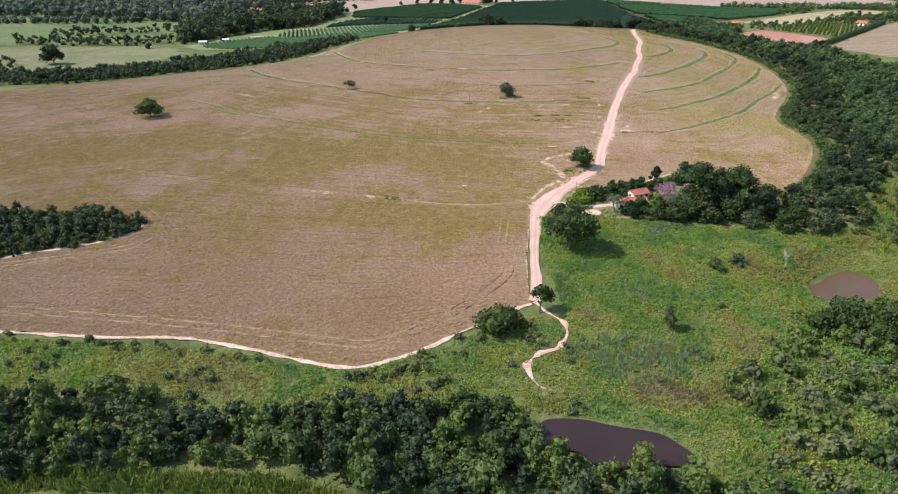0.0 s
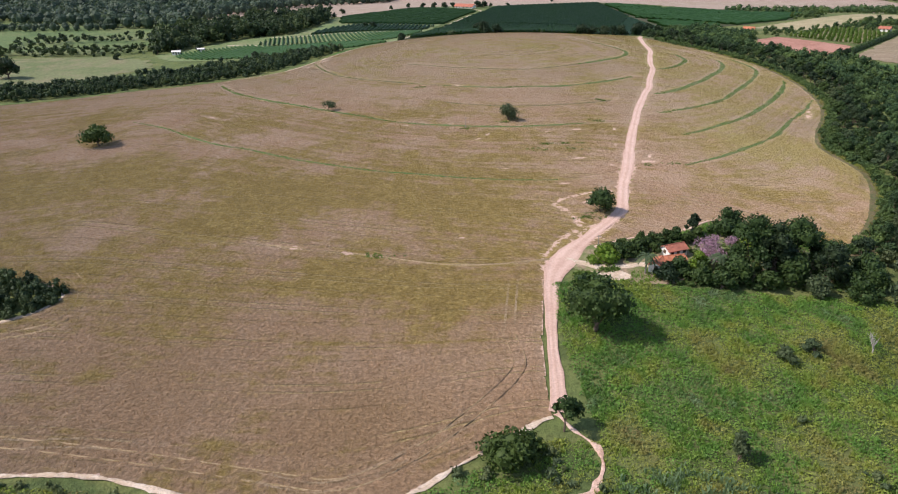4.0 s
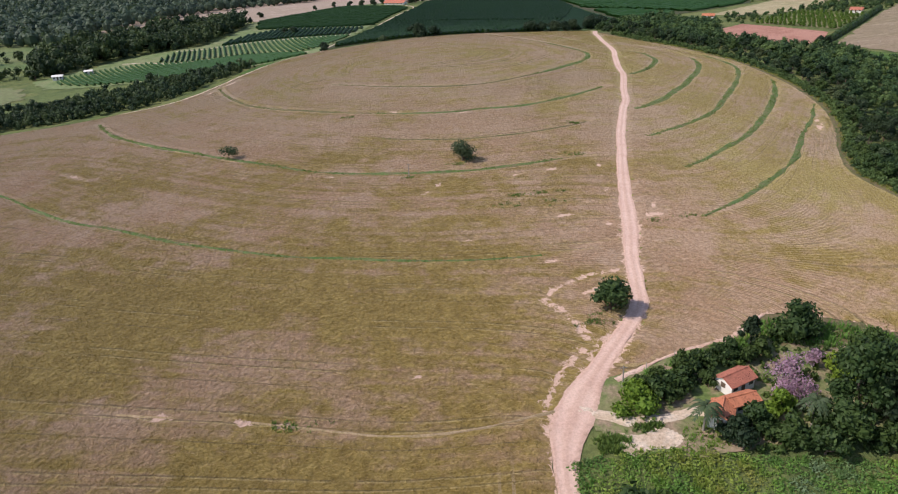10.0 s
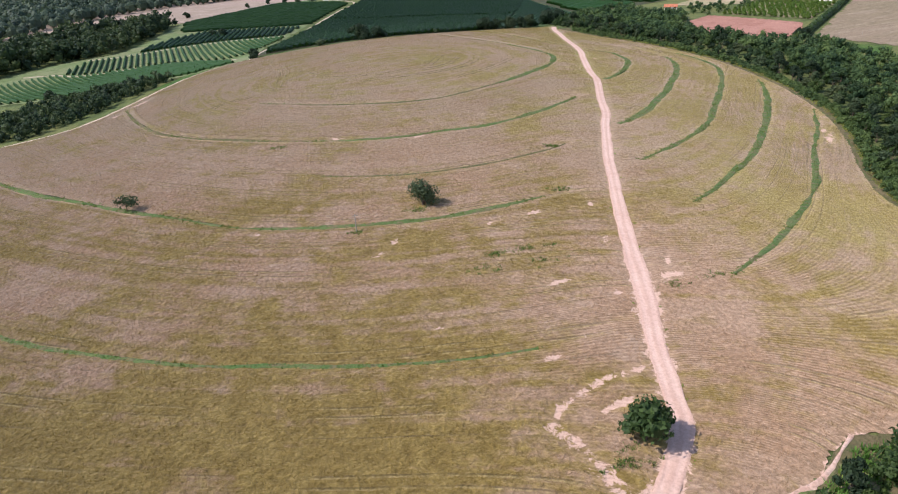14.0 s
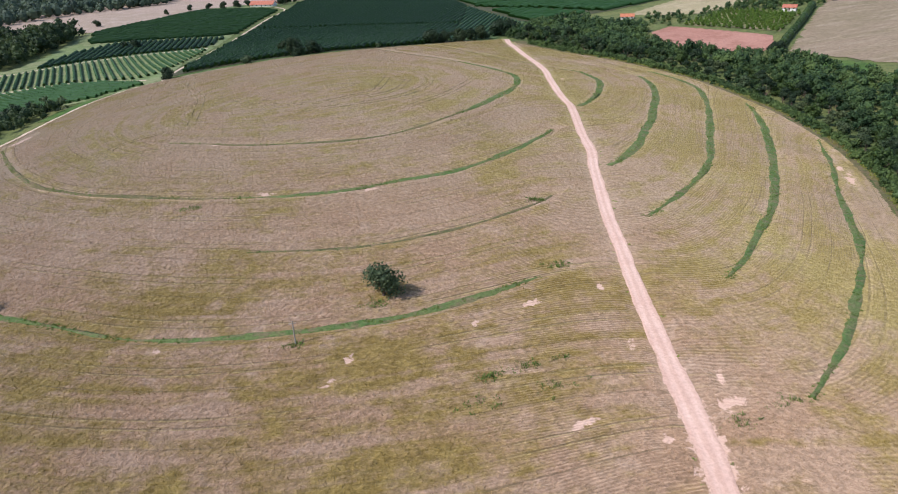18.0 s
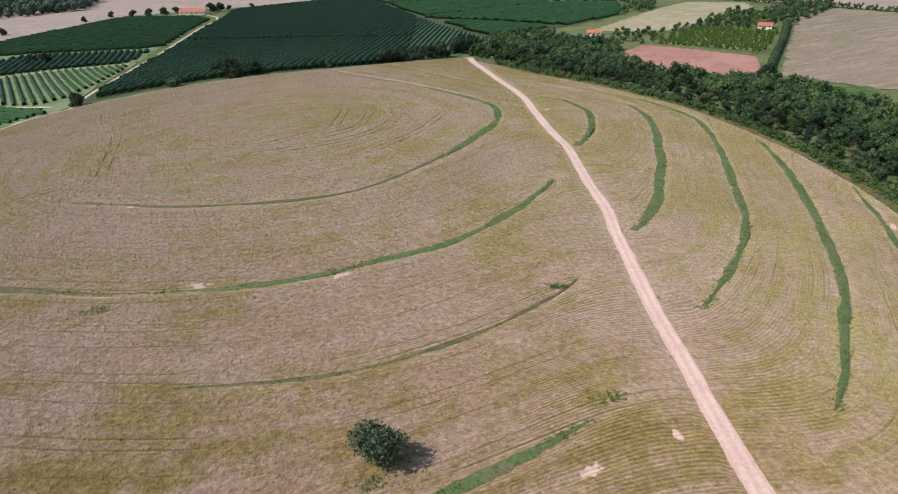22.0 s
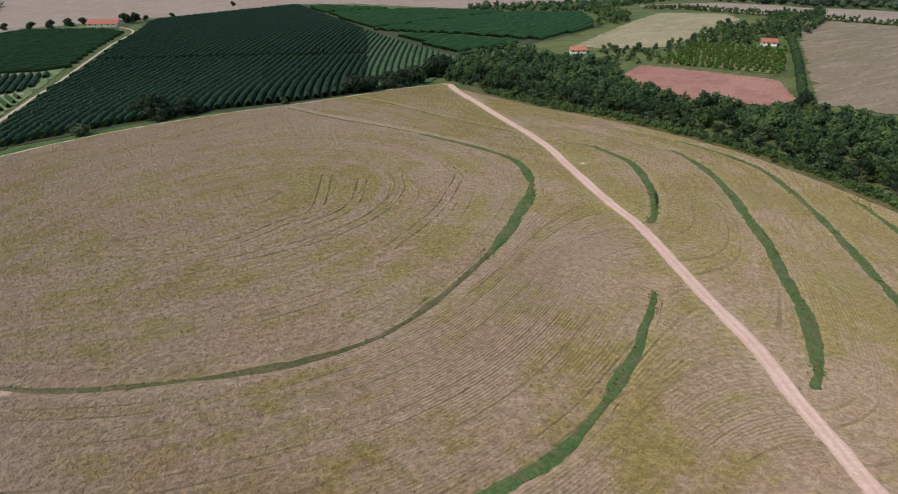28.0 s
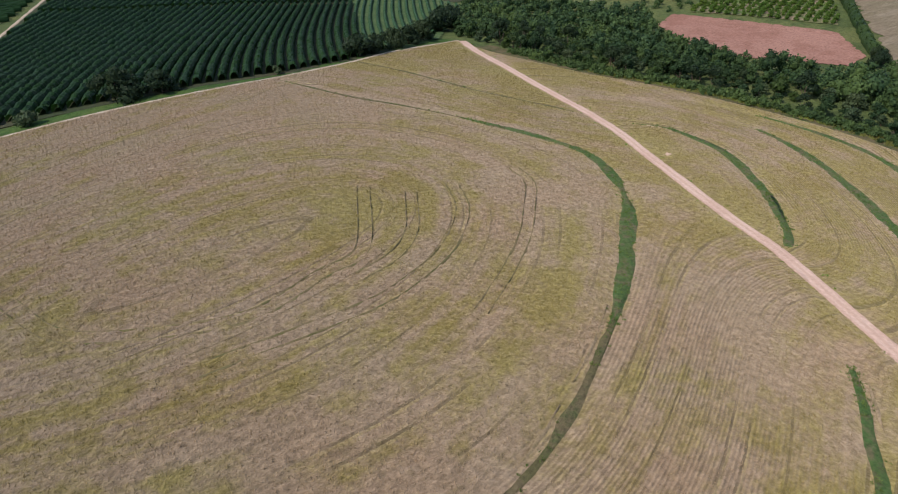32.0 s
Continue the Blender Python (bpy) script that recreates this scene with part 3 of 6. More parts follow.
TRACKS = (
        ([(57, 453), (48, 433), (40, 429), (28.7, 424.3), (17, 426.6), (6, 433), (0, 446)], 2.2), ([(71.4, 447.5), (68, 438), (60, 428.4), (51.6, 422.8), (41.4, 419), (20, 417)], 2.2),
        ([(63, 447), (57, 435), (51, 429), (44, 426)], 2.0), ([(-14, 493), (-13, 476), (-9, 457), (-9.3, 440), (-10.8, 421)], 2.4), ([(-20, 417), (-28, 414), (-33, 409.5), (-30, 404), (-20, 402)], 1.8),
        ([(-90, 199), (-84.6, 193), (-81.7, 187), (-81.5, 180), (-85.5, 174), (-103, 167.5), (-118, 163)], 2.2),
        ([(14.3, 171), (16, 160), (14, 154.3), (9, 148), (-0.5, 138), (-10, 131), (-18, 128.5), (-28, 130.3), (-62, 137.3), (-103, 142.8)], 2.4),
        ([(86, 450), (84.8, 443), (79.4, 435.4), (72.4, 426.8), (64, 419), (55, 412)], 1.9))
GULLIES = (curve([(32, 231), (33.2, 228.5), (35.2, 224), (36, 220.5), (37.4, 216), (38, 212)], 0.7), curve([(32, 231), (33.6, 233.6), (38, 236.2), (43, 239), (50, 240)], 0.7), curve([(24, 190), (24.6, 197), (26, 203), (30, 209), (35, 214)], 0.7))
BARE = ((12.5, 286.5, 2.2, 0.8, 0.3), (16.8, 291.5, 1.4, 0.4, 0.8), (-13, 303, 1.0, 0.6, 0), (38, 294.8, 1.2, 0.5, 0.3), (50, 298, 3.0, 0.5, 0.25), (156, 338, 6.5, 1.6, 1.0), (160, 346, 3.0, 1.2, 0.9), (68, 266, 3.2, 1.6, 0.2), (70, 272, 2.0, 0.7, 1.2),
                                       (37, 246, 2.2, 0.5, 0.2), (45, 250.5, 1.6, 0.5, 0.2), (43, 233, 3.6, 0.45, 0.3), (-38, 208.2, 3.6, 0.7, -0.2), (-24, 204.4, 2.4, 0.6, -0.25), (-17, 202.8, 2.2, 0.7, -0.25), (-66, 446, 5.5, 1.4, 1.1), (-72, 430, 2.2, 1.2, 1.2), (-4, 397, 2.6, 0.5, -0.5), (8, 357.5, 3.5, 0.5, -0.2), (31, 352.6, 2.0, 0.6, 0.2),
                                       (46, 268, 2.6, 0.6, 0.15), (55, 262, 1.2, 1.0, 0), (66, 336.6, 1.2, 0.4, 0.4), (20, 258, 1.0, 0.4, 0.1), (61, 283, 1.6, 0.8, 1.1), (64, 300, 1.4, 0.9, 1.2), (-95, 330, 4.0, 0.5, -0.8), (5, 211, 1.2, 0.3, 0), (133, 463, 2.4, 0.5, -0.5), (122, 447, 1.6, 0.8, 0.4))


# ---- ground ----
def land_sheet():
    xs = np.concatenate([np.arange(-2600, -420, 120), np.arange(-420, 620, 4), np.arange(620, 2700, 120)])
    ys = np.concatenate([np.arange(-1500, -60, 120), np.arange(-60, 1060, 4), np.arange(1060, 3000, 120)])
    gx, gy = np.meshgrid(xs, ys)
    z = ground(gx, gy) - 0.12
    z = z + np.where(np.hypot(gx - 100, gy - 400) > 1100, 10 * wobble(gx, gy, 900, 3), 0)
    idx = np.arange(gx.size).reshape(gx.shape)
    f = np.stack([idx[:-1, :-1], idx[:-1, 1:], idx[1:, 1:], idx[1:, :-1]], -1).reshape(-1, 4)
    ob = new("ground", mesh_of("ground", np.stack([gx, gy, z], -1).reshape(-1, 3), f, WILD, True))
    return tagged(ob, "rolling farmland covered in rough green grass and weeds", "ground", "", "structure")


land_sheet()


def drill_field(step=3.0):
    """Smooth lines that the drill followed: a value in metres for each place, constant along every terrace, with the road as a break."""
    level = {"w_a": 0, "w_top": 26, "w_b": 32, "w_c": 58, "w_d": 86, "w_e": 137, "w_f": 188, "e_a": 300, "e_b": 322, "e_c": 341, "e_d": 360, "e_e": 380}
    gx, gy = np.meshgrid(np.arange(-280, 200, step), np.arange(100, 600, step))
    east = gx > np.interp(gy, ROAD[:, 1], ROAD[:, 0])
    val, fixed = np.where(east, 350.0, 80.0), np.zeros(gx.shape, bool)
    for key, line in TERRACES.items():
        i, j = np.round((line[:, 1] - 100) / step).astype(int), np.round((line[:, 0] + 280) / step).astype(int)
        ok = east[i, j] == key.startswith("e_")
        val[i[ok], j[ok]], fixed[i[ok], j[ok]] = level[key], True
    for px, py, v in [(x, y, 262) for x, y in curve(SOUTH, 3)] + [(x, 436 + 0.3 * (x - 10), -48) for x in range(-10, 58, 3)] + [(x, y, 30) for x, y in curve(NORTHWEST[8:15], 3)] + [(x, y, 440) for x, y in curve(EAST[21:], 3)] + [(x, y, 402) for x, y in curve(EAST[9:19], 3)]:
        i, j = int(round((py - 100) / step)), int(round((px + 280) / step))
        val[i, j], fixed[i, j] = v, True
    links = []
    for di, dj in ((0, 1), (0, -1), (1, 0), (-1, 0)):
        same = np.roll(east, (di, dj), (0, 1)) == east
        if di:
            same[0 if di == 1 else -1, :] = False
        else:
            same[:, 0 if dj == 1 else -1] = False
        links.append((di, dj, same.astype(float)))
    count = sum(k[2] for k in links)
    held = val.copy()
    for _ in range(3000):
        val = sum(np.roll(val, (di, dj), (0, 1)) * m for di, dj, m in links) / np.maximum(count, 1)
        val = np.where(fixed, held, val)
    for _ in range(14):
        val = (val + 0.5 * sum(np.roll(val, (di, dj), (0, 1)) * m for di, dj, m in links)) / (1 + 0.5 * count)
    return val, east, step


def drill_value(x, y):
    """The drill field at places, never mixed across the road."""
    val, east, step = DRILL
    u, v = (x + 280) / step, (y - 100) / step
    j, i = np.clip(u.astype(int), 0, val.shape[1] - 2), np.clip(v.astype(int), 0, val.shape[0] - 2)
    side = x > np.interp(y, ROAD[:, 1], ROAD[:, 0])
    total, weight = np.zeros(x.shape), np.zeros(x.shape)
    for di in (0, 1):
        for dj in (0, 1):
            w = np.clip(1 - abs(u - j - dj), 0, 1) * np.clip(1 - abs(v - i - di), 0, 1) * (east[i + di, j + dj] == side) + 1e-9
            total, weight = total + w * val[i + di, j + dj], weight + w
    return total / weight


DRILL = drill_field()


def crop_surface(x, y, rim):
    row = drill_value(x, y)
    gap = np.full(x.shape, 1e9)
    bare = np.zeros(x.shape)
    for key, line in TERRACES.items():
        gap = np.minimum(gap, nearest(x, y, line[::2])[0] - (0.1 if key == "w_f" else 0.5 if key in ("w_c", "w_e", "w_top") else 1.2))
    for pts, twin in TRACKS:
        line = curve(pts, 3.0)
        for d in (0, twin):
            gap = np.minimum(gap, 3.0 * (nearest(x, y, offset(line, d))[0] - 0.25) + 0.3)
    for bx, by, ra, rb, turn in BARE:
        u, v = (x - bx) * math.cos(turn) + (y - by) * math.sin(turn), (y - by) * math.cos(turn) - (x - bx) * math.sin(turn)
        gap = np.minimum(gap, (np.hypot(u / ra, v / rb) - 0.9) * min(ra, rb))
        bare = np.maximum(bare, 1.12 - 0.6 * np.hypot(u / max(ra, 1.2), v / max(rb, 0.9)))
    for line, half in zip(GULLIES, (1.3, 0.8, 1.2)):
        d = nearest(x, y, line)[0]
        gap = np.minimum(gap, d - half)
        bare = np.maximum(bare, 0.9 - 0.4 * d / half)
    droad = nearest(x, y, ROAD[::3])[0]
    gap = np.minimum(gap, droad - 2.2)
    worn = np.exp(-((y - 203) / 16) ** 2) + 0.6 * np.exp(-((y - 262) / 14) ** 2) + 0.35 * np.exp(-((y - 236) / 26) ** 2)
    bare = np.maximum(bare, 1.0 - (droad - 0.7) / (1.3 + 4.2 * worn))
    bare = np.maximum(bare, np.where(x < 100, 1.0, 0.3) - (rim + 0.4) / (1.8 + 1.4 * np.clip((y - 300) / 100, 0, 1)))
    cover = np.clip(gap / 1.2, 0, 1) * np.clip(rim / 2.0, 0, 1)
    r = np.random.RandomState(5)
    dz = 0.30 * cover + cover * r.uniform(-0.06, 0.06, x.shape)
    lush = 0.75 * np.exp(-((y - 238 + 0.05 * x) / 48) ** 2) * np.clip((75 - x) / 60, 0, 1) + 0.35 * np.exp(-((y - 180) / 20) ** 2) + 0.35 * np.clip((x - 80) / 30, 0, 1) \
        + 0.35 * np.exp(-(((x - 45) / 45) ** 2 + ((y - 442) / 24) ** 2)) + 0.4 * np.exp(-((y - 312 + 0.2 * x) / 22) ** 2) - 0.25 * np.exp(-((y - 150) / 18) ** 2) + 0.25 * wobble(x, y, 60, 8) + 0.14 * np.clip((y - 330) / 60, 0, 1)
    ripe = np.exp(-(np.clip(y - 165, 0, 500) / 55) ** 2) * (0.85 + 0.25 * wobble(x, y, 45, 21))
    pale = np.clip(np.clip((y - 310 + 0.2 * x) / 90, 0, 1) + np.clip((x - 70) / 40, 0, 1) * np.clip((y - 230) / 40, 0, 1), 0, 1) * (0.85 + 0.2 * wobble(x, y, 35, 17))
    return dz, {"row": row, "lush": lush, "ripe": ripe, "rim": rim, "cover": cover, "bare": bare.clip(0, 1.2), "pale": pale, "rows": np.clip((x - 25) / 35, 0, 1) * np.where((y > np.interp(x, [40, 75, 105], [388, 409, 452])) & (x < 105), 0.15, 1)}


crop = sheet("crop_field", FIELD, 1.0, 0.05, CROP, "ripening brown and yellow-green crop drilled along the contours of a domed hill", "crop field", kind="stuff", extra=crop_surface)


def standing_crop(ground_ob, per=9):
    """Upright plants all over the field: thin leaning blades."""
    me = ground_ob.data
    n = len(me.vertices)
    co, lush = np.empty(n * 3, np.float32), np.empty(n, np.float32)
    me.vertices.foreach_get("co", co)
    me.attributes["lush"].data.foreach_get("value", lush)
    gap = np.empty(n, np.float32)
    me.attributes["cover"].data.foreach_get("value", gap)
    co = co.reshape(-1, 3)
    idx = np.repeat(np.flatnonzero(gap > 0.8), per)
    r = np.random.RandomState(31)
    p = co[idx].astype(np.float64)
    k = len(p)
    p[:, :2] += r.uniform(-0.6, 0.6, (k, 2))
    a, w, h = r.uniform(0, 6.28, k), r.uniform(0.035, 0.075, k), r.uniform(0.16, 0.4, k)
    dx, dy = np.cos(a) * w, np.sin(a) * w
    lean = r.normal(0, 0.13, (k, 2))
    v = np.stack([p + np.stack([-dx, -dy, np.full(k, -0.1)], -1), p + np.stack([dx, dy, np.full(k, -0.1)], -1), p + np.stack([lean[:, 0], lean[:, 1], h], -1)], 1)
    m = mesh_of("standing_crop", v.reshape(-1, 3), np.arange(3 * k).reshape(k, 3), CROPPLANT)
    at = m.attributes.new("lush", "FLOAT", "POINT")
    at.data.foreach_set("value", np.repeat(lush[idx], 3))
    for key in ("row", "ripe", "pale"):
        value = np.empty(n, np.float32)
        me.attributes[key].data.foreach_get("value", value)
        at = m.attributes.new(key, "FLOAT", "POINT")
        at.data.foreach_set("value", np.repeat(value[idx], 3))
    return tagged(new("standing_crop", m), "ripe standing crop plants, brown with yellow-green leaves", "crop plants", "", "stuff")


standing_crop(crop)
road_width = 3.5 - 0.5 * np.clip((ROAD[:, 1] - 290) / 60, 0, 1) + 3.8 * np.exp(-(np.hypot(ROAD[:, 0] - 29, ROAD[:, 1] - 199) / 8) ** 2) + 0.8 * np.exp(-(np.hypot(ROAD[:, 0] - 64, ROAD[:, 1] - 268) / 12) ** 2) - 1.2 * np.exp(-(np.hypot(ROAD[:, 0] - 21, ROAD[:, 1] - 165) / 15) ** 2)
ribbon("road", ROAD, road_width, 0.16, ROADDIRT, "pale pinkish dirt farm road running up over the hill", "dirt road", ragged=0.1, across=13)
edge_line = curve(SOUTH[:13], 1.0)
ribbon("field_edge_track", edge_line, 1.3 * (1 + 0.5 * wobble(edge_line[:, 0], edge_line[:, 1], 9, 44)), 0.12, SAND, "narrow pale sandy track along the lower field edge", "track", ragged=0.6, seed=3)
ribbon("field_edge_track", curve(NORTHWEST[5:], 1.5), 2.4, 0.14, SAND, "pale sandy track between the crop and the coffee", "track", ragged=0.35, seed=4)
ribbon("field_edge_track", curve([(-118, 168.5), (-111, 172), (-101, 175.5), (-92, 180.5), (-87.5, 186), (-89, 190.5)], 1.2), 1.3, 0.14, SAND, "sandy strip round a wooded hollow", "track", ragged=0.5, seed=5)
foot_line = curve([(20, 145), (22, 141), (25, 136.5), (25.5, 132), (23, 127.5), (19, 125.5), (16, 122), (16, 118.5), (17.5, 115), (20.5, 113)], 0.6)
ribbon("foot_track", foot_line, 0.7 * (1 + 0.6 * wobble(foot_line[:, 0], foot_line[:, 1], 6, 5)), 0.07, DIRT, "worn sandy path winding down to a pond", "track", ragged=0.9, seed=6)
ribbon("field_margin", offset(curve(NORTHWEST[9:], 2.0), -4.2), 6.0, 0.05, WEEDS, "dark green weedy margin between the sandy track and the coffee", "field margin", ragged=0.12, seed=72, across=9)
ribbon("farm_track", curve([(30, 199), (37, 195.5), (43, 195), (49, 196)], 1.0), 2.6, 0.18, SAND, "sandy drive from the road to the farmyard", "track", ragged=0.4, seed=7)
ribbon("farm_track", curve([(38, 205), (45, 208), (53, 211.3), (63, 214), (72, 220)], 1.0), 0.8, 0.16, DIRT, "bare sandy strip along the farmyard hedge", "track", ragged=0.6, seed=8)
ribbon("coffee_track", curve([(-29, 512), (-27, 530), (-20, 590), (-12, 650), (-4, 690), (7, 742), (27, 825), (46, 895), (36, 940)], 3.0), 1.9, 0.2, SAND, "pale track between blocks of coffee bushes", "track", ragged=0.25, seed=9)
sheet("sandy_yard", curve([(33.5, 190.5), (34.5, 193), (37.5, 192), (41.5, 193.2), (44, 190.5), (41.5, 188.6), (38.5, 189), (35.5, 187.8)], 0.8, True), 0.5, 0.1, SAND, "bare sandy patch beside the drive", "yard")

# part of each line that is overgrown, its width, and how green it is
STRIPS = (("e_a", 0, 1, 3.0, 1), ("e_b", 0.25, 1, 3.8, 1), ("e_c", 0.1, 0.97, 2.4, 1), ("e_d", 0.0, 1, 2.6, 1), ("e_e", 0, 1, 1.7, 0.55), ("w_a", 0.24, 0.62, 3.0, 0.9), ("w_a", 0.54, 1, 1.3, 0.15), ("w_b", 0, 0.5, 1.5, 0.35), ("w_b", 0.5, 0.97, 2.1, 0.75), ("w_d", 0, 0.6, 2.0, 0.9), ("w_d", 0.6, 0.95, 1.5, 0.42), ("w_e", 0, 0.9, 1.4, 0.6), ("w_c", 0, 0.9, 1.2, 0.15), ("w_a", 0, 0.25, 1.3, 0.1), ("w_top", 0, 1, 1.2, 0.1))
for i, (key, a, b_, w, green) in enumerate(STRIPS):
    line = TERRACES[key]
    n = len(line)
    line = line[int(a * n):max(int(b_ * n), int(a * n) + 3)]
    s = np.linspace(0, 1, len(line))
    ww = w * (0.35 + 0.65 * np.clip(1 - abs(2 * s - 1) ** 3, 0, 1)) * (1 + 0.45 * wobble(line[:, 0], line[:, 1], 25, i))
    ribbon("grass_terrace", line, 1.1 * ww, 0.08, TERRACE if green > 0.4 else DULLTERRACE, "weedy green contour terrace bank across the crop" if green > 0.4 else "low dry weedy terrace line across the crop", "terrace bank", ragged=0.4, seed=20 + i, across=7, crown=0.06)
for i, (key, lo, hi) in enumerate((("w_a", 0.3, 1), ("w_b", 0, 1), ("w_d", 0, 1), ("w_f", 0.3, 0.95), ("e_b", 0, 0.5), ("e_c", 0, 0.5), ("w_e", 0.3, 0.8))):
    line = TERRACES[key]
    line = line[int(lo * len(line)):int(hi * len(line))]
    out = offset(line, 1.4 if key != "w_f" else 0.0)
    wide = 0.05 + 0.5 * wobble(line[:, 0], line[:, 1], 17, 40 + i) + 0.12 * wobble(line[:, 0], line[:, 1], 5, 60 + i)
    runs = np.flatnonzero(np.diff(np.r_[0, (wide > 0.15).astype(int), 0]))
    for a_, b_ in zip(runs[::2], runs[1::2]):
        if b_ - a_ > 3:
            ribbon("bare_bank", out[a_:b_], wide[a_:b_].clip(0.15, 0.6) * np.sin(np.linspace(0.15, 2.99, b_ - a_)), 0.36, DRYTRACK, "thin line of bare soil along a terrace", "terrace bank", ragged=0.8, seed=30 + i, across=3)
ribbon("bare_bank", TERRACES["w_f"][-24:], 0.6, 0.3, DRYTRACK, "reddish washed soil along a terrace by the road", "terrace bank", ragged=0.8, seed=37, across=4)

# ponds
for nm, pts, lab in (("pond", [(16, 103), (18, 105.5), (24, 105.5), (30, 103.5), (37, 101.5), (40, 98), (41.5, 95), (38, 93), (32, 93.5), (28, 92.5), (24, 93.5), (22, 96.5), (17, 98)], "dark brown still pond among reeds"),
                     ("pond", [(82.5, 149.5), (91, 156.5), (99.5, 163), (105.5, 166.5), (110, 166.5), (112, 158), (106, 148), (97, 145), (87, 145)], "brown muddy pond in the wet meadow")):
    p = curve(pts, 1.0, True)
    z = BASINS[0][5] if pts[0][0] < 50 else BASINS[1][5]
    c = p.mean(0)
    v = np.vstack([np.c_[p, np.full(len(p), z)], [[c[0], c[1], z]]])
    n = len(p)
    tagged(new(nm, mesh_of(nm, v, [(i, (i + 1) % n, n) for i in range(n)], DARKWATER if pts[0][0] < 50 else WATER)), lab, "pond", "", "structure")

sheet("farmyard", curve([(30, 197), (37, 206), (52, 211), (68, 216), (84, 208), (95, 198), (88, 186), (60, 187), (40, 187)], 3, True), 1.2, 0.05, LAWN, "patchy grass and bare earth of the farmyard", "yard", rough=0.05)

# ---- far fields ----
sheet("pasture", [(-420, 380), (-262, 385), (-214, 440), (-185, 505), (-200, 540), (-240, 560), (-330, 540), (-430, 520)], 8, 0.1, DRYPASTURE, "pale mown pasture beyond the hedge", "pasture")
sheet("pasture", [(-520, 540), (-330, 555), (-250, 575), (-205, 640), (-225, 720), (-330, 790), (-560, 760)], 10, 0.1, PASTURE, "green pasture in the valley", "pasture")
sheet("tan_field", [(-236, 705), (-150, 800), (-105, 815), (-30, 960), (20, 975), (60, 985), (110, 1000), (205, 1045), (260, 1010), (330, 890), (600, 900), (620, 1500), (-120, 1500), (-260, 900)], 10, 0.1, TANFIELD, "pale bare harvested field on the far rise", "field")
sheet("coffee_floor", [(-27, 528), (-10, 531), (12, 533.5), (47, 537), (73, 540), (99, 552), (125, 569), (150, 588), (186, 645), (194, 811), (206, 1034), (109, 989), (62, 966), (49, 902), (27, 825), (7, 742), (-10, 660)], 5, 0.1, SHADEDFLOOR, "shaded ground under rows of coffee", "ground")
sheet("coffee_floor", [(190, 655), (208, 1034), (262, 960), (322, 873), (360, 766), (300, 668), (247, 655)], 6, 0.1, SHADEDFLOOR, "shaded ground under far coffee rows", "ground")
sheet("coffee_floor", [(-30, 515), (-55, 500), (-78, 500), (-125, 512), (-188, 530), (-205, 560), (-160, 640), (-124, 665), (-113, 723), (-109, 807), (-31, 951), (30, 925), (20, 825), (0, 742), (-14, 660), (-24, 580)], 6, 0.1, PALEFLOOR, "grassy ground between coffee rows", "ground")
sheet("red_field", [(222, 552), (240, 562), (263, 505), (246, 482), (232, 479), (224, 490), (212, 503), (208, 520)], 2, 0.12, REDSOIL, "freshly tilled bare red soil", "field")
sheet("stubble_field", [(247, 474), (290, 514), (318, 540), (378, 590), (383, 597), (400, 553), (464, 470), (420, 380), (330, 380), (262, 440)], 4, 0.1, STUBBLE, "dry striped brown stubble field", "field")
sheet("stubble_field", [(248, 626), (325, 670), (367, 692), (378, 643), (361, 616), (307, 594), (275, 585), (255, 605)], 4, 0.1, DRYGRASS, "pale dry grass field behind the orchard", "field")
sheet("stubble_field", [(404, 745), (397, 692), (386, 636), (388, 598), (405, 553), (470, 470), (560, 520), (482, 600), (450, 645), (480, 700), (518, 778), (440, 800)], 6, 0.1, TANFIELD, "pale harvested field beyond the hedge", "field")


# ---- plants ----
def quads_on(centres, normals, size, r, aspect=1.0):
    """Leaf clumps: small bent quads facing about along the normals."""
    n = len(centres)
    nn = normals + r.normal(0, 0.7, (n, 3))
    nn /= np.linalg.norm(nn, axis=1)[:, None] + 1e-9
    a = np.cross(nn, r.normal(0, 1, (n, 3)))
    a /= np.linalg.norm(a, axis=1)[:, None] + 1e-9
    b = np.cross(nn, a)
    s = (size * r.uniform(0.6, 1.4, n))[:, None]
    v = np.stack([centres - a * s, centres - b * s * 0.6 * aspect - nn * s * 0.15, centres + a * s, centres + b * s * 0.6 * aspect + nn * s * 0.1], 1)
    return v.reshape(-1, 3), np.arange(4 * n).reshape(n, 4)


def ball(c, rad, r, rings=4, seg=6):
    """A rough inner lump of foliage, as quads."""
    th, ph = np.linspace(0.12, math.pi - 0.12, rings), np.arange(seg) * 2 * math.pi / seg
    t, p = np.meshgrid(th, ph, indexing="ij")
    k = 1 + r.uniform(-0.12, 0.12, t.shape)
    v = np.stack([np.sin(t) * np.cos(p) * k, np.sin(t) * np.sin(p) * k, np.cos(t) * k], -1) * rad + c
    i = np.arange(rings * seg).reshape(rings, seg)
    j = np.roll(i, -1, 1)
    return v.reshape(-1, 3), np.stack([i[:-1], i[1:], j[1:], j[:-1]], -1).reshape(-1, 4)


def join(parts):
    v, f, n = [], [], 0
    for a, b in parts:
        v.append(a)
        f.append(np.asarray(b) + n)
        n += len(a)
    return np.vstack(v), np.vstack(f)


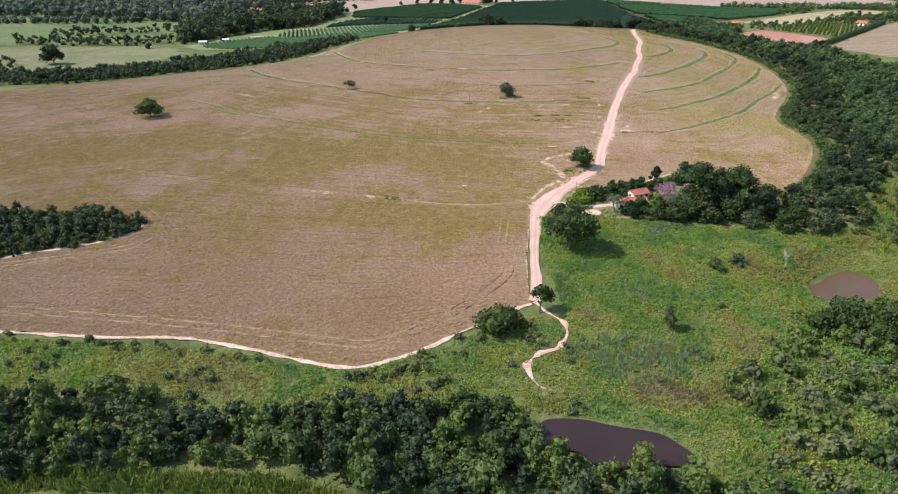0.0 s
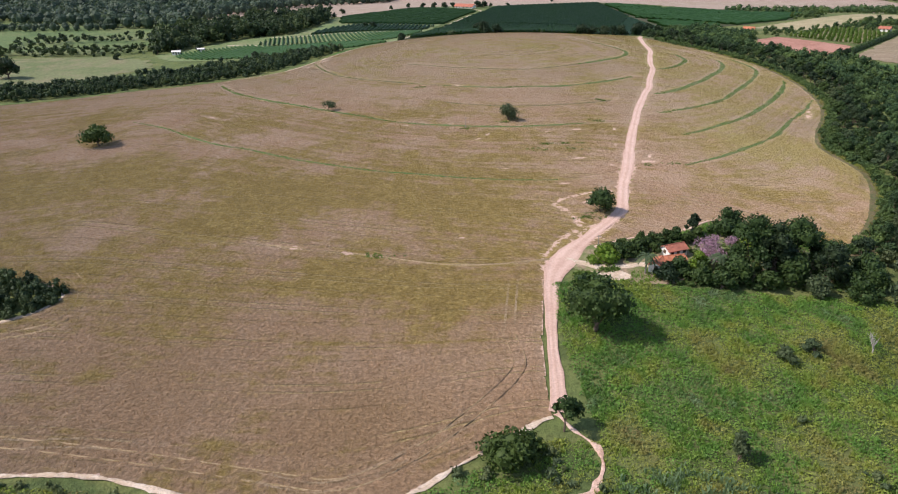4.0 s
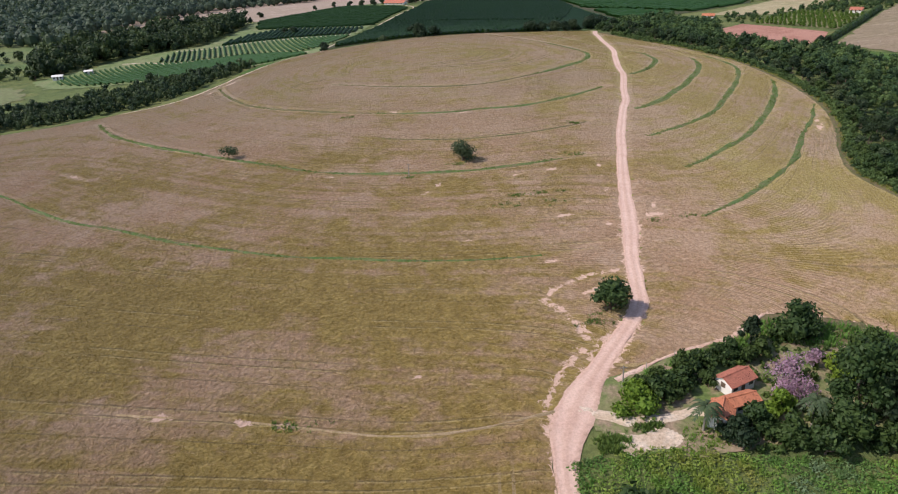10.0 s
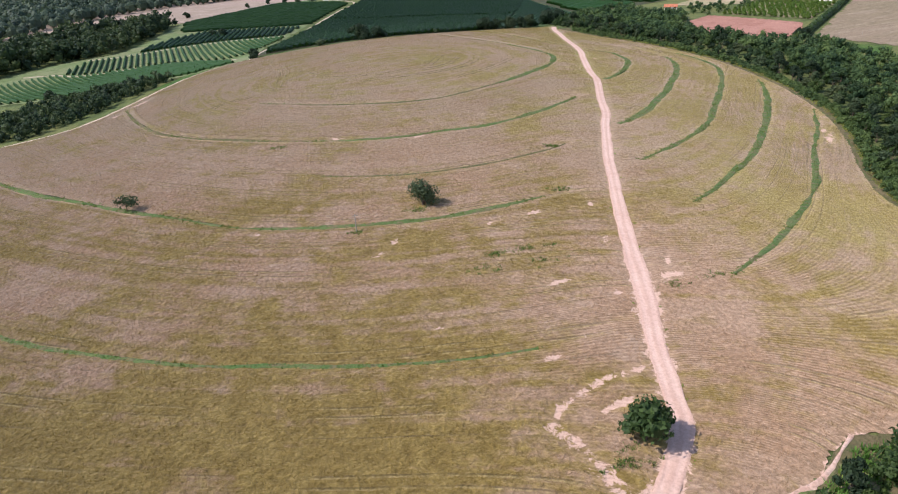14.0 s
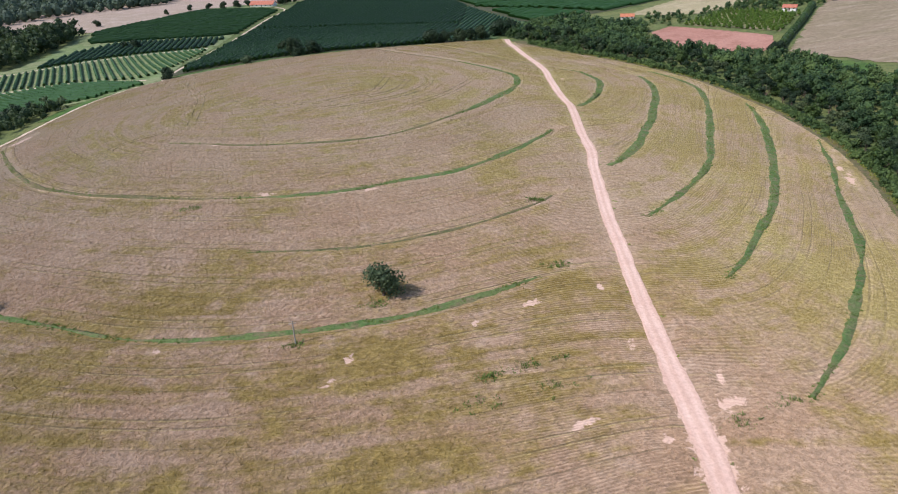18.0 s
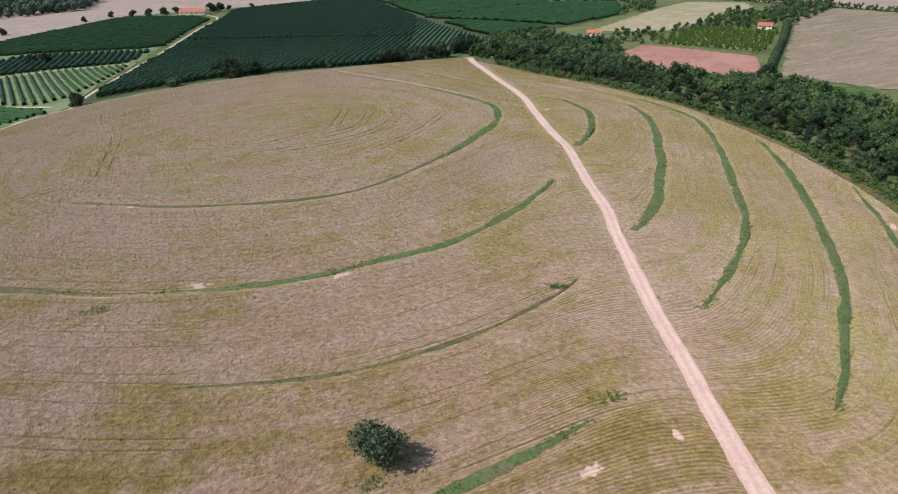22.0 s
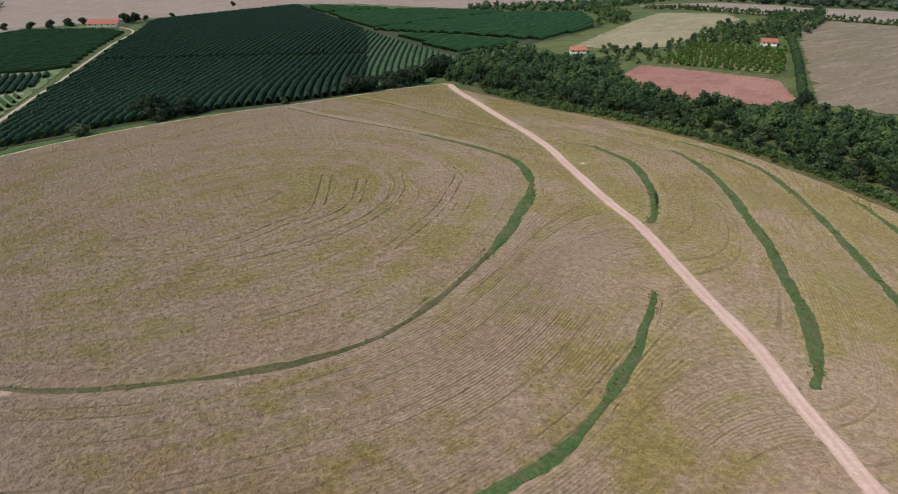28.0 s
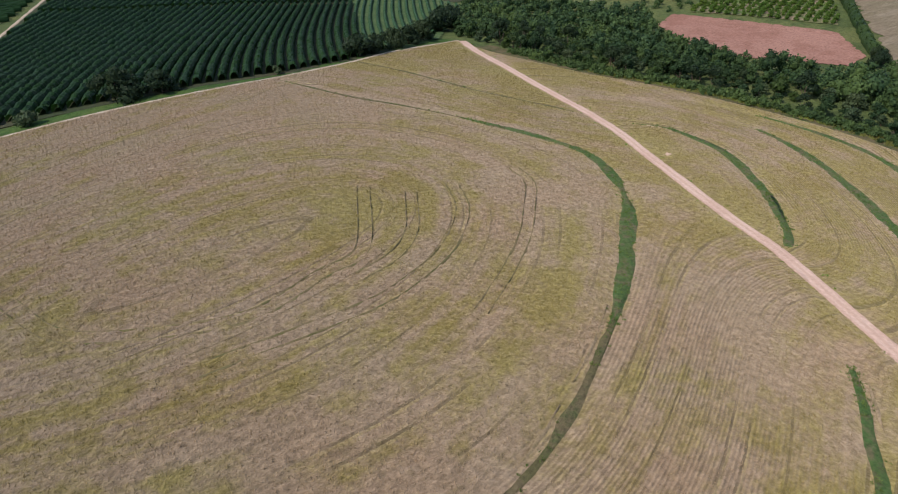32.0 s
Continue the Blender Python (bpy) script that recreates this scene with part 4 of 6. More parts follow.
def crown_arrays(seed, lobes, radius, height, low, leaves, size, flat=0.8, core=0.7):
    """A crown of several lobes; radius across, from low to height."""
    r = np.random.RandomState(seed)
    parts, spots = [], []
    for i in range(lobes):
        a, q = r.uniform(0, 6.28), math.sqrt(r.uniform(0.02, 1)) if i else 0.0
        rad = radius * r.uniform(0.24, 0.54) * (1.15 if i == 0 else 1)
        d = q * (radius - rad * 0.8)
        top = height - rad * flat - (height - low) * 0.45 * (d / radius) ** 2 * r.uniform(0.7, 1.3)
        z = max(low + rad * flat * 0.7, top - (height - low) * (r.uniform(0, 0.5) if i else 0.05))
        spots.append((np.array([d * math.cos(a), d * math.sin(a), z]), np.array([rad, rad, rad * flat])))
    area = sum(s[1][0] ** 2 for s in spots)
    for c, rad in spots:
        parts.append(ball(c, rad * core, r))
        n = max(10, int(leaves * rad[0] ** 2 / area))
        d = r.normal(0, 1, (n, 3))
        d[:, 2] += 0.25
        d /= np.linalg.norm(d, axis=1)[:, None]
        parts.append(quads_on(c + d * rad * r.uniform(0.72, 1.16, (n, 1)), d, size, r))
    return join(parts), spots


def limb(p, q, r0, r1, seg=6, bend=0.0, seed=0):
    """A tapered, slightly bent limb as quads."""
    p, q = np.asarray(p, float), np.asarray(q, float)
    r = np.random.RandomState(seed)
    off = r.normal(0, 1, 3) * bend
    d = (q - p) / (np.linalg.norm(q - p) + 1e-9)
    a = np.cross(d, (0.3, 0.9, 0.2))
    a /= np.linalg.norm(a)
    b = np.cross(d, a)
    rings = []
    for k in np.linspace(0, 1, 4):
        c = p + (q - p) * k + off * math.sin(math.pi * k)
        rad = r0 + (r1 - r0) * k
        ph = np.arange(seg) * 2 * math.pi / seg
        rings.append(c + rad * (np.cos(ph)[:, None] * a + np.sin(ph)[:, None] * b))
    i = np.arange(4 * seg).reshape(4, seg)
    j = np.roll(i, -1, 1)
    return np.vstack(rings), np.stack([i[:-1], i[1:], j[1:], j[:-1]], -1).reshape(-1, 4)


def tree(name, seed, label, leaf, height, radius, low, lobes=9, leaves=900, size=0.42, trunk=0.3, bark=BARK, category="tree", flat=0.8, core=0.72):
    """A tree at the origin: trunk with limbs, and a crown."""
    root = tagged(new(name), label, category)
    (v, f), spots = crown_arrays(seed, lobes, radius, height, low, leaves, size, flat, core)
    fork = (0, 0, max(low * 0.8, 0.4))
    wood = [limb((0, 0, -0.6), fork, trunk, trunk * 0.75, 8, trunk * 0.4, seed)]
    for i, (c, rad) in enumerate(spots[:7]):
        wood.append(limb(fork, c, trunk * 0.5, trunk * 0.12, 5, 0.3, seed + i))
    part("trunk", mesh_of("trunk", *join(wood), bark, True), root)
    part("crown", mesh_of("crown", v, f, leaf), root)
    return root


def put(ob, x, y, s=1.0, turn=0.0, tall=1.0, sink=0.0):
    """Move a thing onto the ground."""
    ob.matrix_basis = Matrix.Translation((x, y, gz(x, y) - sink)) @ Matrix.Rotation(turn, 4, "Z") @ Matrix.Diagonal((s, s, s * tall, 1))
    return ob


def put_copy(ob, x, y, s=1.0, turn=0.0, tall=1.0, sink=0.0, label=""):
    c = copy_thing(ob, Matrix.Identity(4))
    put(c, x, y, s, turn, tall, sink)
    return tagged(c, label)


# single trees in and round the field
put(tree("field_tree", 11, "broad dark-green spreading tree standing alone in the crop", LEAF, 8.8, 6.6, 2.2, 12, 1500, 0.4, 0.45), -127, 297)
put(tree("field_tree", 12, "bushy olive-green tree with several stems in the crop", LEAFGREY, 6.8, 4.3, 0.9, 9, 1500, 0.26, 0.3, flat=1.05, core=0.5), 25, 307)
put(tree("field_tree", 13, "small sparse sapling standing in the crop", LEAFGREY, 4.6, 3.2, 1.8, 8, 420, 0.26, 0.14, core=0.35), -46, 327)
put(tree("road_tree", 14, "dense green tree with grey low shoots beside the dirt road", LEAF, 7.6, 4.3, 0.9, 10, 1300, 0.36, 0.28), 43.5, 225)
put(tree("roadside_tree", 15, "large round dense dark-green tree beside the road", LEAF, 13.5, 7.6, 1.5, 16, 2800, 0.42, 0.6), 31.5, 169)
put(tree("gate_tree", 16, "small open-crowned tree at the field gate", LEAF, 6.8, 3.5, 2.6, 7, 600, 0.34, 0.2), 20.5, 140.5)
put(tree("gate_bush", 17, "dense dark-green bushy tree at the field corner", LEAF, 6.2, 5.5, 0.2, 10, 1500, 0.4, 0.25), 11, 134)
put(tree("meadow_tree", 18, "narrow grey-green young tree in the meadow", LEAFGREY, 6.2, 2.2, 0.6, 7, 600, 0.32, 0.16), 47, 132)
put(tree("pasture_tree", 19, "lone dark rounded tree in the far pasture", LEAFDARK, 13, 8.5, 2.5, 11, 900, 0.8, 0.5), -258, 470)


def scatter(poly, gap, seed, tries=12000, keep_off=()):
    """Places in an outline, at least gap apart; keep_off: (line, distance) to stay clear of."""
    poly = np.asarray(poly, float)
    r = np.random.RandomState(seed)
    pts = r.uniform(poly.min(0), poly.max(0), (tries, 2))
    ok = inside(pts[:, 0], pts[:, 1], poly)
    for line, d in keep_off:
        ok &= nearest(pts[:, 0], pts[:, 1], line)[0] > d
    grid, out = {}, []
    for x, y in pts[ok]:
        i, j = int(x // gap), int(y // gap)
        if all((x - a) ** 2 + (y - b) ** 2 > gap * gap for di in (-1, 0, 1) for dj in (-1, 0, 1) for a, b in grid.get((i + di, j + dj), ())):
            grid.setdefault((i, j), []).append((x, y))
            out.append((x, y))
    return np.array(out).reshape(-1, 2)


def thicket(name, points, templates, sizes, leaf, label, category, seed, sink=0.0, damp=None):
    """Many plants in one mesh: templates are crowns of unit size."""
    r = np.random.RandomState(seed)
    vs, fs, hues, n = [], [], [], 0
    zs = ground(points[:, 0], points[:, 1])
    for (x, y), z in zip(points, zs):
        v, f = templates[r.randint(len(templates))]
        a, s, h = r.uniform(0, 6.28), r.uniform(*sizes), r.uniform(0.85, 1.25)
        ca, sa = math.cos(a) * s, math.sin(a) * s
        vs.append(np.stack([v[:, 0] * ca - v[:, 1] * sa + x, v[:, 0] * sa + v[:, 1] * ca + y, v[:, 2] * s * h + z - sink], -1))
        fs.append(f + n)
        hues.append(np.full(len(v), r.uniform(0, 1)))
        n += len(v)
    me = mesh_of(name, np.vstack(vs), np.vstack(fs), leaf)
    a = me.attributes.new("plant", "FLOAT", "POINT")
    a.data.foreach_set("value", np.concatenate(hues).astype(np.float32))
    if damp is not None:
        a = me.attributes.new("damp", "FLOAT", "POINT")
        a.data.foreach_set("value", np.repeat(damp, [len(h_) for h_ in hues]).astype(np.float32))
    return tagged(new(name, me), label, category, "", "stuff")


def crown_only(seed, lobes, leaves, size, low=0.15, flat=0.8, radius=0.62, height=1.0):
    return crown_arrays(seed, lobes, radius, height, low, leaves, size, flat)[0]


NEARCROWNS = [crown_only(i, 9, 340, 0.056, 0.05, 0.95, 0.56) for i in range(50, 57)]
FARCROWNS = [crown_only(i, 5, 120, 0.085, 0.05, 0.85) for i in range(60, 65)]
MINICROWNS = [crown_only(i, 3, 46, 0.13, 0.05, 0.85) for i in range(65, 70)]
TINYCROWNS = [join([ball(np.array([0, 0, 0.5]), np.array([0.42, 0.42, 0.4]), np.random.RandomState(i), 4, 6),
                    quads_on(np.random.RandomState(i).normal(0, 0.26, (44, 3)) * (1, 1, 0.8) + (0, 0, 0.6), np.random.RandomState(i).normal(0, 0.26, (44, 3)) + (0, 0, 0.3), 0.15, np.random.RandomState(i))]) for i in range(75, 80)]
BUSHES = [crown_only(i, 4, 90, 0.12, 0.0, 0.75, 0.75, 0.8) for i in range(70, 75)]


def tuft_arrays(seed, blades=13):
    """A tussock of leaning blades, of unit size."""
    r = np.random.RandomState(seed)
    a, d = r.uniform(0, 6.28, blades), r.uniform(0.05, 0.6, blades)
    base = np.stack([np.cos(a) * d * 0.6, np.sin(a) * d * 0.6, np.full(blades, -0.1)], -1)
    tip = np.stack([np.cos(a) * d * 1.5 + r.normal(0, 0.15, blades), np.sin(a) * d * 1.5 + r.normal(0, 0.15, blades), r.uniform(0.45, 1.0, blades)], -1)
    b = r.uniform(0, 6.28, blades)
    w = np.stack([np.cos(b), np.sin(b), 0 * b], -1) * 0.13
    v = np.stack([base - w, base + w, tip + 0.5 * w, tip - 0.3 * w], 1)
    return v.reshape(-1, 3), np.arange(4 * blades).reshape(blades, 4)


TUFTS = [tuft_arrays(i) for i in range(6)]


def mound_arrays(seed, leaves=34):
    """A low spreading mound of broad-leaved weeds, of unit size."""
    r = np.random.RandomState(seed)
    a, d = r.uniform(0, 6.28, leaves), np.sqrt(r.uniform(0, 1, leaves))
    c = np.stack([np.cos(a) * d, np.sin(a) * d, (0.12 + 0.5 * (1 - d * d)) * r.uniform(0.7, 1.2, leaves)], -1)
    return quads_on(c, np.stack([0.8 * np.cos(a) * d, 0.8 * np.sin(a) * d, np.full(leaves, 0.9)], -1), 0.2, r, 0.9)


MOUNDS = [mound_arrays(i) for i in range(90, 97)]

# ---- the wooded valley east of the field ----
VALLEY = curve([(150, 585), (149, 560), (151, 525), (162, 504), (175, 482), (184, 455), (187, 428), (187, 402), (184, 382), (177, 358), (166, 332), (153, 312), (145, 298), (144, 285), (146, 268), (142, 250), (130, 232), (116, 212),
                (106, 200), (98, 194), (104, 184), (112, 180), (120, 186), (132, 208), (146, 226), (150, 218), (136, 200), (122, 178), (116, 166), (124, 150), (150, 140), (210, 160), (262, 260), (272, 330), (258, 380), (244, 428), (236, 452),
                (234, 469), (222, 472), (213, 480), (206, 490), (202, 500), (206, 512), (204, 522), (210, 542), (224, 564), (226, 580), (218, 600), (216, 626), (204, 640), (188, 640), (170, 610)], 6, True)
wood = scatter(VALLEY, 4.2, 3, 36000)
edge = nearest(wood[:, 0], wood[:, 1], np.vstack([curve(EAST[:20], 6), [(98, 194), (112, 180), (122, 178)]]))[0]
pick = np.argsort(edge)[:270]
mask = np.zeros(len(wood), bool)
mask[pick] = True
inner = ~mask & (edge < 42)
thicket("valley_woodland", wood[inner], NEARCROWNS, (4.4, 7.8), LEAFWOOD, "dense mixed dark-green woodland filling the valley", "woodland", 5, 0.4)
thicket("valley_woodland", wood[~mask & ~inner], FARCROWNS, (4.2, 7.0), LEAFWOOD, "dense dark-green woodland on the far side of the valley", "woodland", 6, 0.4)
VALLEYTREES = [tree("valley_tree", 80 + i, "broadleaf tree at the edge of the valley woodland", (LEAFWOOD, LEAF, LEAFGREY, LEAFDARK, LEAFWOOD)[i], h, r_, 0.8, 7, 520, 0.42, 0.2) for i, (h, r_) in enumerate(((8.5, 3.9), (7.0, 4.2), (6.2, 3.4), (9.6, 4.0), (5.2, 3.6)))]
rnd = random.Random(4)
for i, (x, y) in enumerate(wood[mask]):
    src = VALLEYTREES[i % 5]
    if i < 5:
        put(tagged(src, group="trees along the woodland edge"), x, y, 0.75, i)
    else:
        put_copy(src, x, y, rnd.uniform(0.5, 0.9), rnd.uniform(0, 6.28), rnd.uniform(0.85, 1.15), 0.3)
rimline = curve(EAST[2:20], 1.0)
ribbon("field_margin", offset(curve(EAST[:24], 2.0), -3.4), 7.0, 0.06, DULLTERRACE, "dull olive rough grass between the crop and the woodland", "field margin", ragged=0.3, seed=71, across=7)
fringe = np.vstack([rimline + np.random.RandomState(k).normal(0, 1.1, rimline.shape) + (3.2, -0.6) for k in range(1, 9)])
thicket("woodland_fringe", fringe[nearest(fringe[:, 0], fringe[:, 1], rimline)[0] > 1.0], TUFTS, (0.4, 0.9), GRASS, "rank grass and low scrub along the woodland edge", "scrub", 6, 0.2, np.full((nearest(fringe[:, 0], fringe[:, 1], rimline)[0] > 1.0).sum(), 0.2))

shrub = np.vstack([offset(curve(EAST[1:19], 1.3), -4.6) + np.random.RandomState(k).normal(0, 1.2, (len(curve(EAST[1:19], 1.3)), 2)) for k in (31, 32, 33)])
thicket("woodland_shrubs", shrub, BUSHES, (1.2, 3.2), LEAFWOOD, "dark shrubs and saplings where the wood meets the field margin", "scrub", 36, 0.2)

# ---- hedges, belts and far woods ----
BELT = [(-300, 396), (-250, 392), (-214, 397), (-162, 419), (-128, 421), (-100, 425), (-86, 440), (-76, 462), (-68, 482), (-62, 497), (-78, 500), (-105, 492), (-140, 474), (-180, 454), (-220, 432), (-300, 425)]
thicket("tree_belt", scatter(BELT, 3.3, 7, 16000), FARCROWNS, (3.4, 6.2), LEAFDARK, "belt of dark trees along the field edge", "tree belt", 8, 0.4)
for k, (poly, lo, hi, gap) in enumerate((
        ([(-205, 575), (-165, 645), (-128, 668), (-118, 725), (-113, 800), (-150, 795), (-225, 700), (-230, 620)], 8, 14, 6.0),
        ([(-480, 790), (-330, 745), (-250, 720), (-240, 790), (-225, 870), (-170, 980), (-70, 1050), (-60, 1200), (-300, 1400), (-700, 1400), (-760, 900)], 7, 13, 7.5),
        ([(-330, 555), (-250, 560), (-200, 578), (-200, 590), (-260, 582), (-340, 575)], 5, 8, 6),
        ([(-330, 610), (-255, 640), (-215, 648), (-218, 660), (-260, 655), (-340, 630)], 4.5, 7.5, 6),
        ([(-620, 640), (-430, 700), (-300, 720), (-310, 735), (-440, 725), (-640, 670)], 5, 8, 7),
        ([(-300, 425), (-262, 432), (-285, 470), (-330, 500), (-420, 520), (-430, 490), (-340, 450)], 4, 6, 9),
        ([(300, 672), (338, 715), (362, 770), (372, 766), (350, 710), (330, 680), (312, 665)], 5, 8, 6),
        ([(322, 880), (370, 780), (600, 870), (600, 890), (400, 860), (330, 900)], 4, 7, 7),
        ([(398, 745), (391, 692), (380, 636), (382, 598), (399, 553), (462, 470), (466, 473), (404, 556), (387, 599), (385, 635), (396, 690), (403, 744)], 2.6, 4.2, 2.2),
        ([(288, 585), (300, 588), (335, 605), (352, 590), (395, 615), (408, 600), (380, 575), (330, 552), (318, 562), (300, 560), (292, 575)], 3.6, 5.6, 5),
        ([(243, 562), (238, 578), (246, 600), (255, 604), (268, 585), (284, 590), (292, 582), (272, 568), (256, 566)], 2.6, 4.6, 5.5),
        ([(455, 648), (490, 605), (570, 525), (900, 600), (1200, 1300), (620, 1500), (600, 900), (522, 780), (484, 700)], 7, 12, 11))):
    thicket("far_woodland", scatter(poly, gap, 90 + k, 16000), (TINYCROWNS if k in (1, 4, 7, 11) else MINICROWNS if k in (2, 3, 5, 6, 8) else FARCROWNS), (lo, hi), LEAFHAZE if k in (1, 4, 11) else LEAFDARK if k in (0, 2, 3, 5) else LEAFWOOD, "distant woodland, haze put into its blue-green leaf colour" if k in (1, 4, 11) else "distant dark-green trees and hedgerows", "woodland", 91 + k, 0.5)

# ---- wood and scrub in the southern valley ----
GROVE = [(-150, 116), (-85, 112), (-64, 113), (-50, 106), (-32, 106), (-9, 109), (8, 107), (13, 104), (15, 96), (22, 92), (28, 90), (36, 91), (42, 88), (60, 84), (60, 80), (20, 82), (-11, 88), (-28, 95), (-47, 95), (-74, 91), (-150, 92)]
grove = scatter(GROVE, 2.8, 12)
tone = wobble(grove[:, 0], grove[:, 1], 9, 31) + np.random.RandomState(3).uniform(-0.4, 0.4, len(grove))
thicket("valley_grove", grove[tone > 0.1], NEARCROWNS, (3.0, 7.6), LEAF, "dense dark scrubby wood along the stream", "woodland", 13, 0.4)
thicket("valley_grove", grove[tone <= 0.1], NEARCROWNS, (2.4, 6.4), LEAFDARK, "darker scrubby trees in the wood along the stream", "woodland", 14, 0.4)
SCRUB = [(50, 86), (56, 100), (50, 112), (60, 120), (72, 128), (78, 142), (100, 140), (122, 146), (150, 136), (150, 80), (80, 76)]
wet = scatter(SCRUB, 2.4, 14, keep_off=[(np.array([(83, 150), (95, 145), (103, 149)]), 3)])
wet = wet[wobble(wet[:, 0], wet[:, 1], 13, 6) > -0.2]
mixed = np.random.RandomState(8).uniform(0, 1, len(wet)) < 0.55
thicket("wet_scrub", wet[~mixed], BUSHES, (1.2, 5.0), LEAF, "green bushes and low trees in the wet valley", "scrub", 16, 0.2)
thicket("wet_scrub", wet[mixed], BUSHES, (1.2, 5.0), LEAFGREY, "grey-green bushes and bamboo in the wet valley", "scrub", 15, 0.2)
thicket("hollow_wood", scatter(np.array(PATCH) * 0.97 + np.array([-3, 5.5]), 2.4, 16), NEARCROWNS, (2.6, 5.2), LEAFDARK, "dark trees filling a small hollow in the crop", "woodland", 17, 0.4)
MARSH = [(-150, 133), (-73, 131), (-50, 128), (-19, 120), (2, 130), (16, 138), (24, 138), (40, 134), (60, 144), (84, 148), (76, 128), (60, 118), (50, 110), (54, 96), (44, 94), (38, 103), (24, 107), (10, 108), (-30, 107), (-64, 114), (-150, 117)]


def dampness(p):
    """0 dry and yellow, 0.6 lush green, 1 bluish reeds."""
    x, y = p[:, 0], p[:, 1]
    k = 0.44 + 0.24 * wobble(x, y, 24, 12) + 0.12 * wobble(x, y, 7, 13) + 0.34 * np.exp(-((x - 42) / 17) ** 2 - ((y - 152) / 11) ** 2) + 0.2 * np.exp(-((y - 184) / 8) ** 2) * (x > 20)
    k += 0.3 * np.exp(-(nearest(x, y, curve(SOUTH[2:11], 3))[0] / 5) ** 2) * (x < 5) - 0.12 * (x < -4)
    k -= 0.3 * np.exp(-((nearest(x, y, np.array([(86, 149), (97, 154), (106, 160)]))[0] - 8) / 7) ** 2) + 0.6 * np.exp(-((x - 45) / 9) ** 2 - ((y - 111) / 4.5) ** 2) + 0.2 * np.exp(-((x - 28) / 6) ** 2 - ((y - 138) / 8) ** 2)
    return np.maximum(k, 0.22 - 0.3 * np.exp(-((x - 45) / 9) ** 2 - ((y - 111) / 4.5) ** 2)).clip(0, 0.95)


m_pts = scatter(MARSH, 0.62, 18, 70000, keep_off=[(np.array([(20, 145), (22, 141), (25, 136.5), (25.5, 132), (23, 127.5), (19, 125.5), (16, 122), (16, 118.5), (17.5, 115), (20.5, 113)]), 0.6)])
sel = wobble(m_pts[:, 0], m_pts[:, 1], 22, 9)
thicket("marsh_growth", m_pts[sel > 0.66][::9], BUSHES, (0.8, 2.2), LEAFGREY, "low grey-green bushes and reeds in rough grass", "scrub", 19, 0.15)
m_low = scatter(MARSH, 1.0, 27, 50000, keep_off=[(np.array([(20, 145), (22, 141), (25, 136.5), (25.5, 132), (23, 127.5), (19, 125.5), (16, 122), (16, 118.5), (17.5, 115), (20.5, 113)]), 1.3)])
thicket("rough_grass", m_low, MOUNDS, (0.6, 1.1), GRASS, "soft mounds of yellow-green grass and weeds", "grass", 28, 0.1, dampness(m_low))
m_pts = m_pts[wobble(m_pts[:, 0], m_pts[:, 1], 15, 46) + wobble(m_pts[:, 0], m_pts[:, 1], 5, 47) > 0.1]
thicket("rough_grass", m_pts, TUFTS, (0.35, 0.95), GRASS, "uneven tussocks of yellow-green rough grass", "grass", 20, 0.15, dampness(m_pts))
MEADOW = [(24, 166), (26, 188), (40, 189), (50, 186), (75, 181), (100, 178), (114, 174), (124, 170), (120, 150), (110, 143), (95, 141), (82, 146), (60, 143), (40, 133), (27, 136)]
g_pts = scatter(MEADOW, 0.56, 21, 80000)
g_pts = g_pts[(ground(g_pts[:, 0], g_pts[:, 1]) > 3.4) | (g_pts[:, 0] < 70)]
g_low = scatter(MEADOW, 0.95, 24, 40000, keep_off=[(np.array([(27, 136), (25.5, 132), (25, 136.5), (22, 141)]), 1.3)])
g_low = g_low[(ground(g_low[:, 0], g_low[:, 1]) > 3.4) | (g_low[:, 0] < 70)]
thicket("meadow_growth", g_low, MOUNDS, (0.6, 1.15), GRASS, "mounds of broad-leaved green weeds in the meadow", "weeds", 23, 0.1, dampness(g_low))
g_pts = g_pts[wobble(g_pts[:, 0], g_pts[:, 1], 15, 44) + wobble(g_pts[:, 0], g_pts[:, 1], 5, 45) > 0.1]
thicket("meadow_growth", g_pts, TUFTS, (0.35, 0.95), GRASS, "knee-high lush green and yellow-green weeds in the meadow", "grass", 22, 0.15, dampness(g_pts))
s_low = scatter(SCRUB, 1.5, 30, 20000, keep_off=[(np.array([(83, 150), (95, 145), (103, 149)]), 3)])
thicket("rough_grass", s_low, MOUNDS, (0.8, 1.5), GRASS, "mounds of rank weeds between the bushes of the wet valley", "weeds", 31, 0.1, dampness(s_low) + 0.1)
s_pts = scatter(SCRUB, 1.1, 29, 20000, keep_off=[(np.array([(83, 150), (95, 145), (103, 149)]), 2)])
thicket("rough_grass", s_pts, TUFTS, (0.5, 1.2), GRASS, "rank green grass between the bushes of the wet valley", "grass", 30, 0.15, dampness(s_pts) + 0.15)
f_pts = scatter([(36, 82), (60, 74), (64, 100), (52, 116), (46, 110), (52, 98), (42, 92)], 0.7, 31, 9000, keep_off=[(np.array([(30, 98), (38, 97)]), 4.5)])
thicket("rough_grass", f_pts, TUFTS, (0.45, 1.1), GRASS, "rank green grass beside the dark pond", "grass", 32, 0.15, dampness(f_pts) + 0.1)
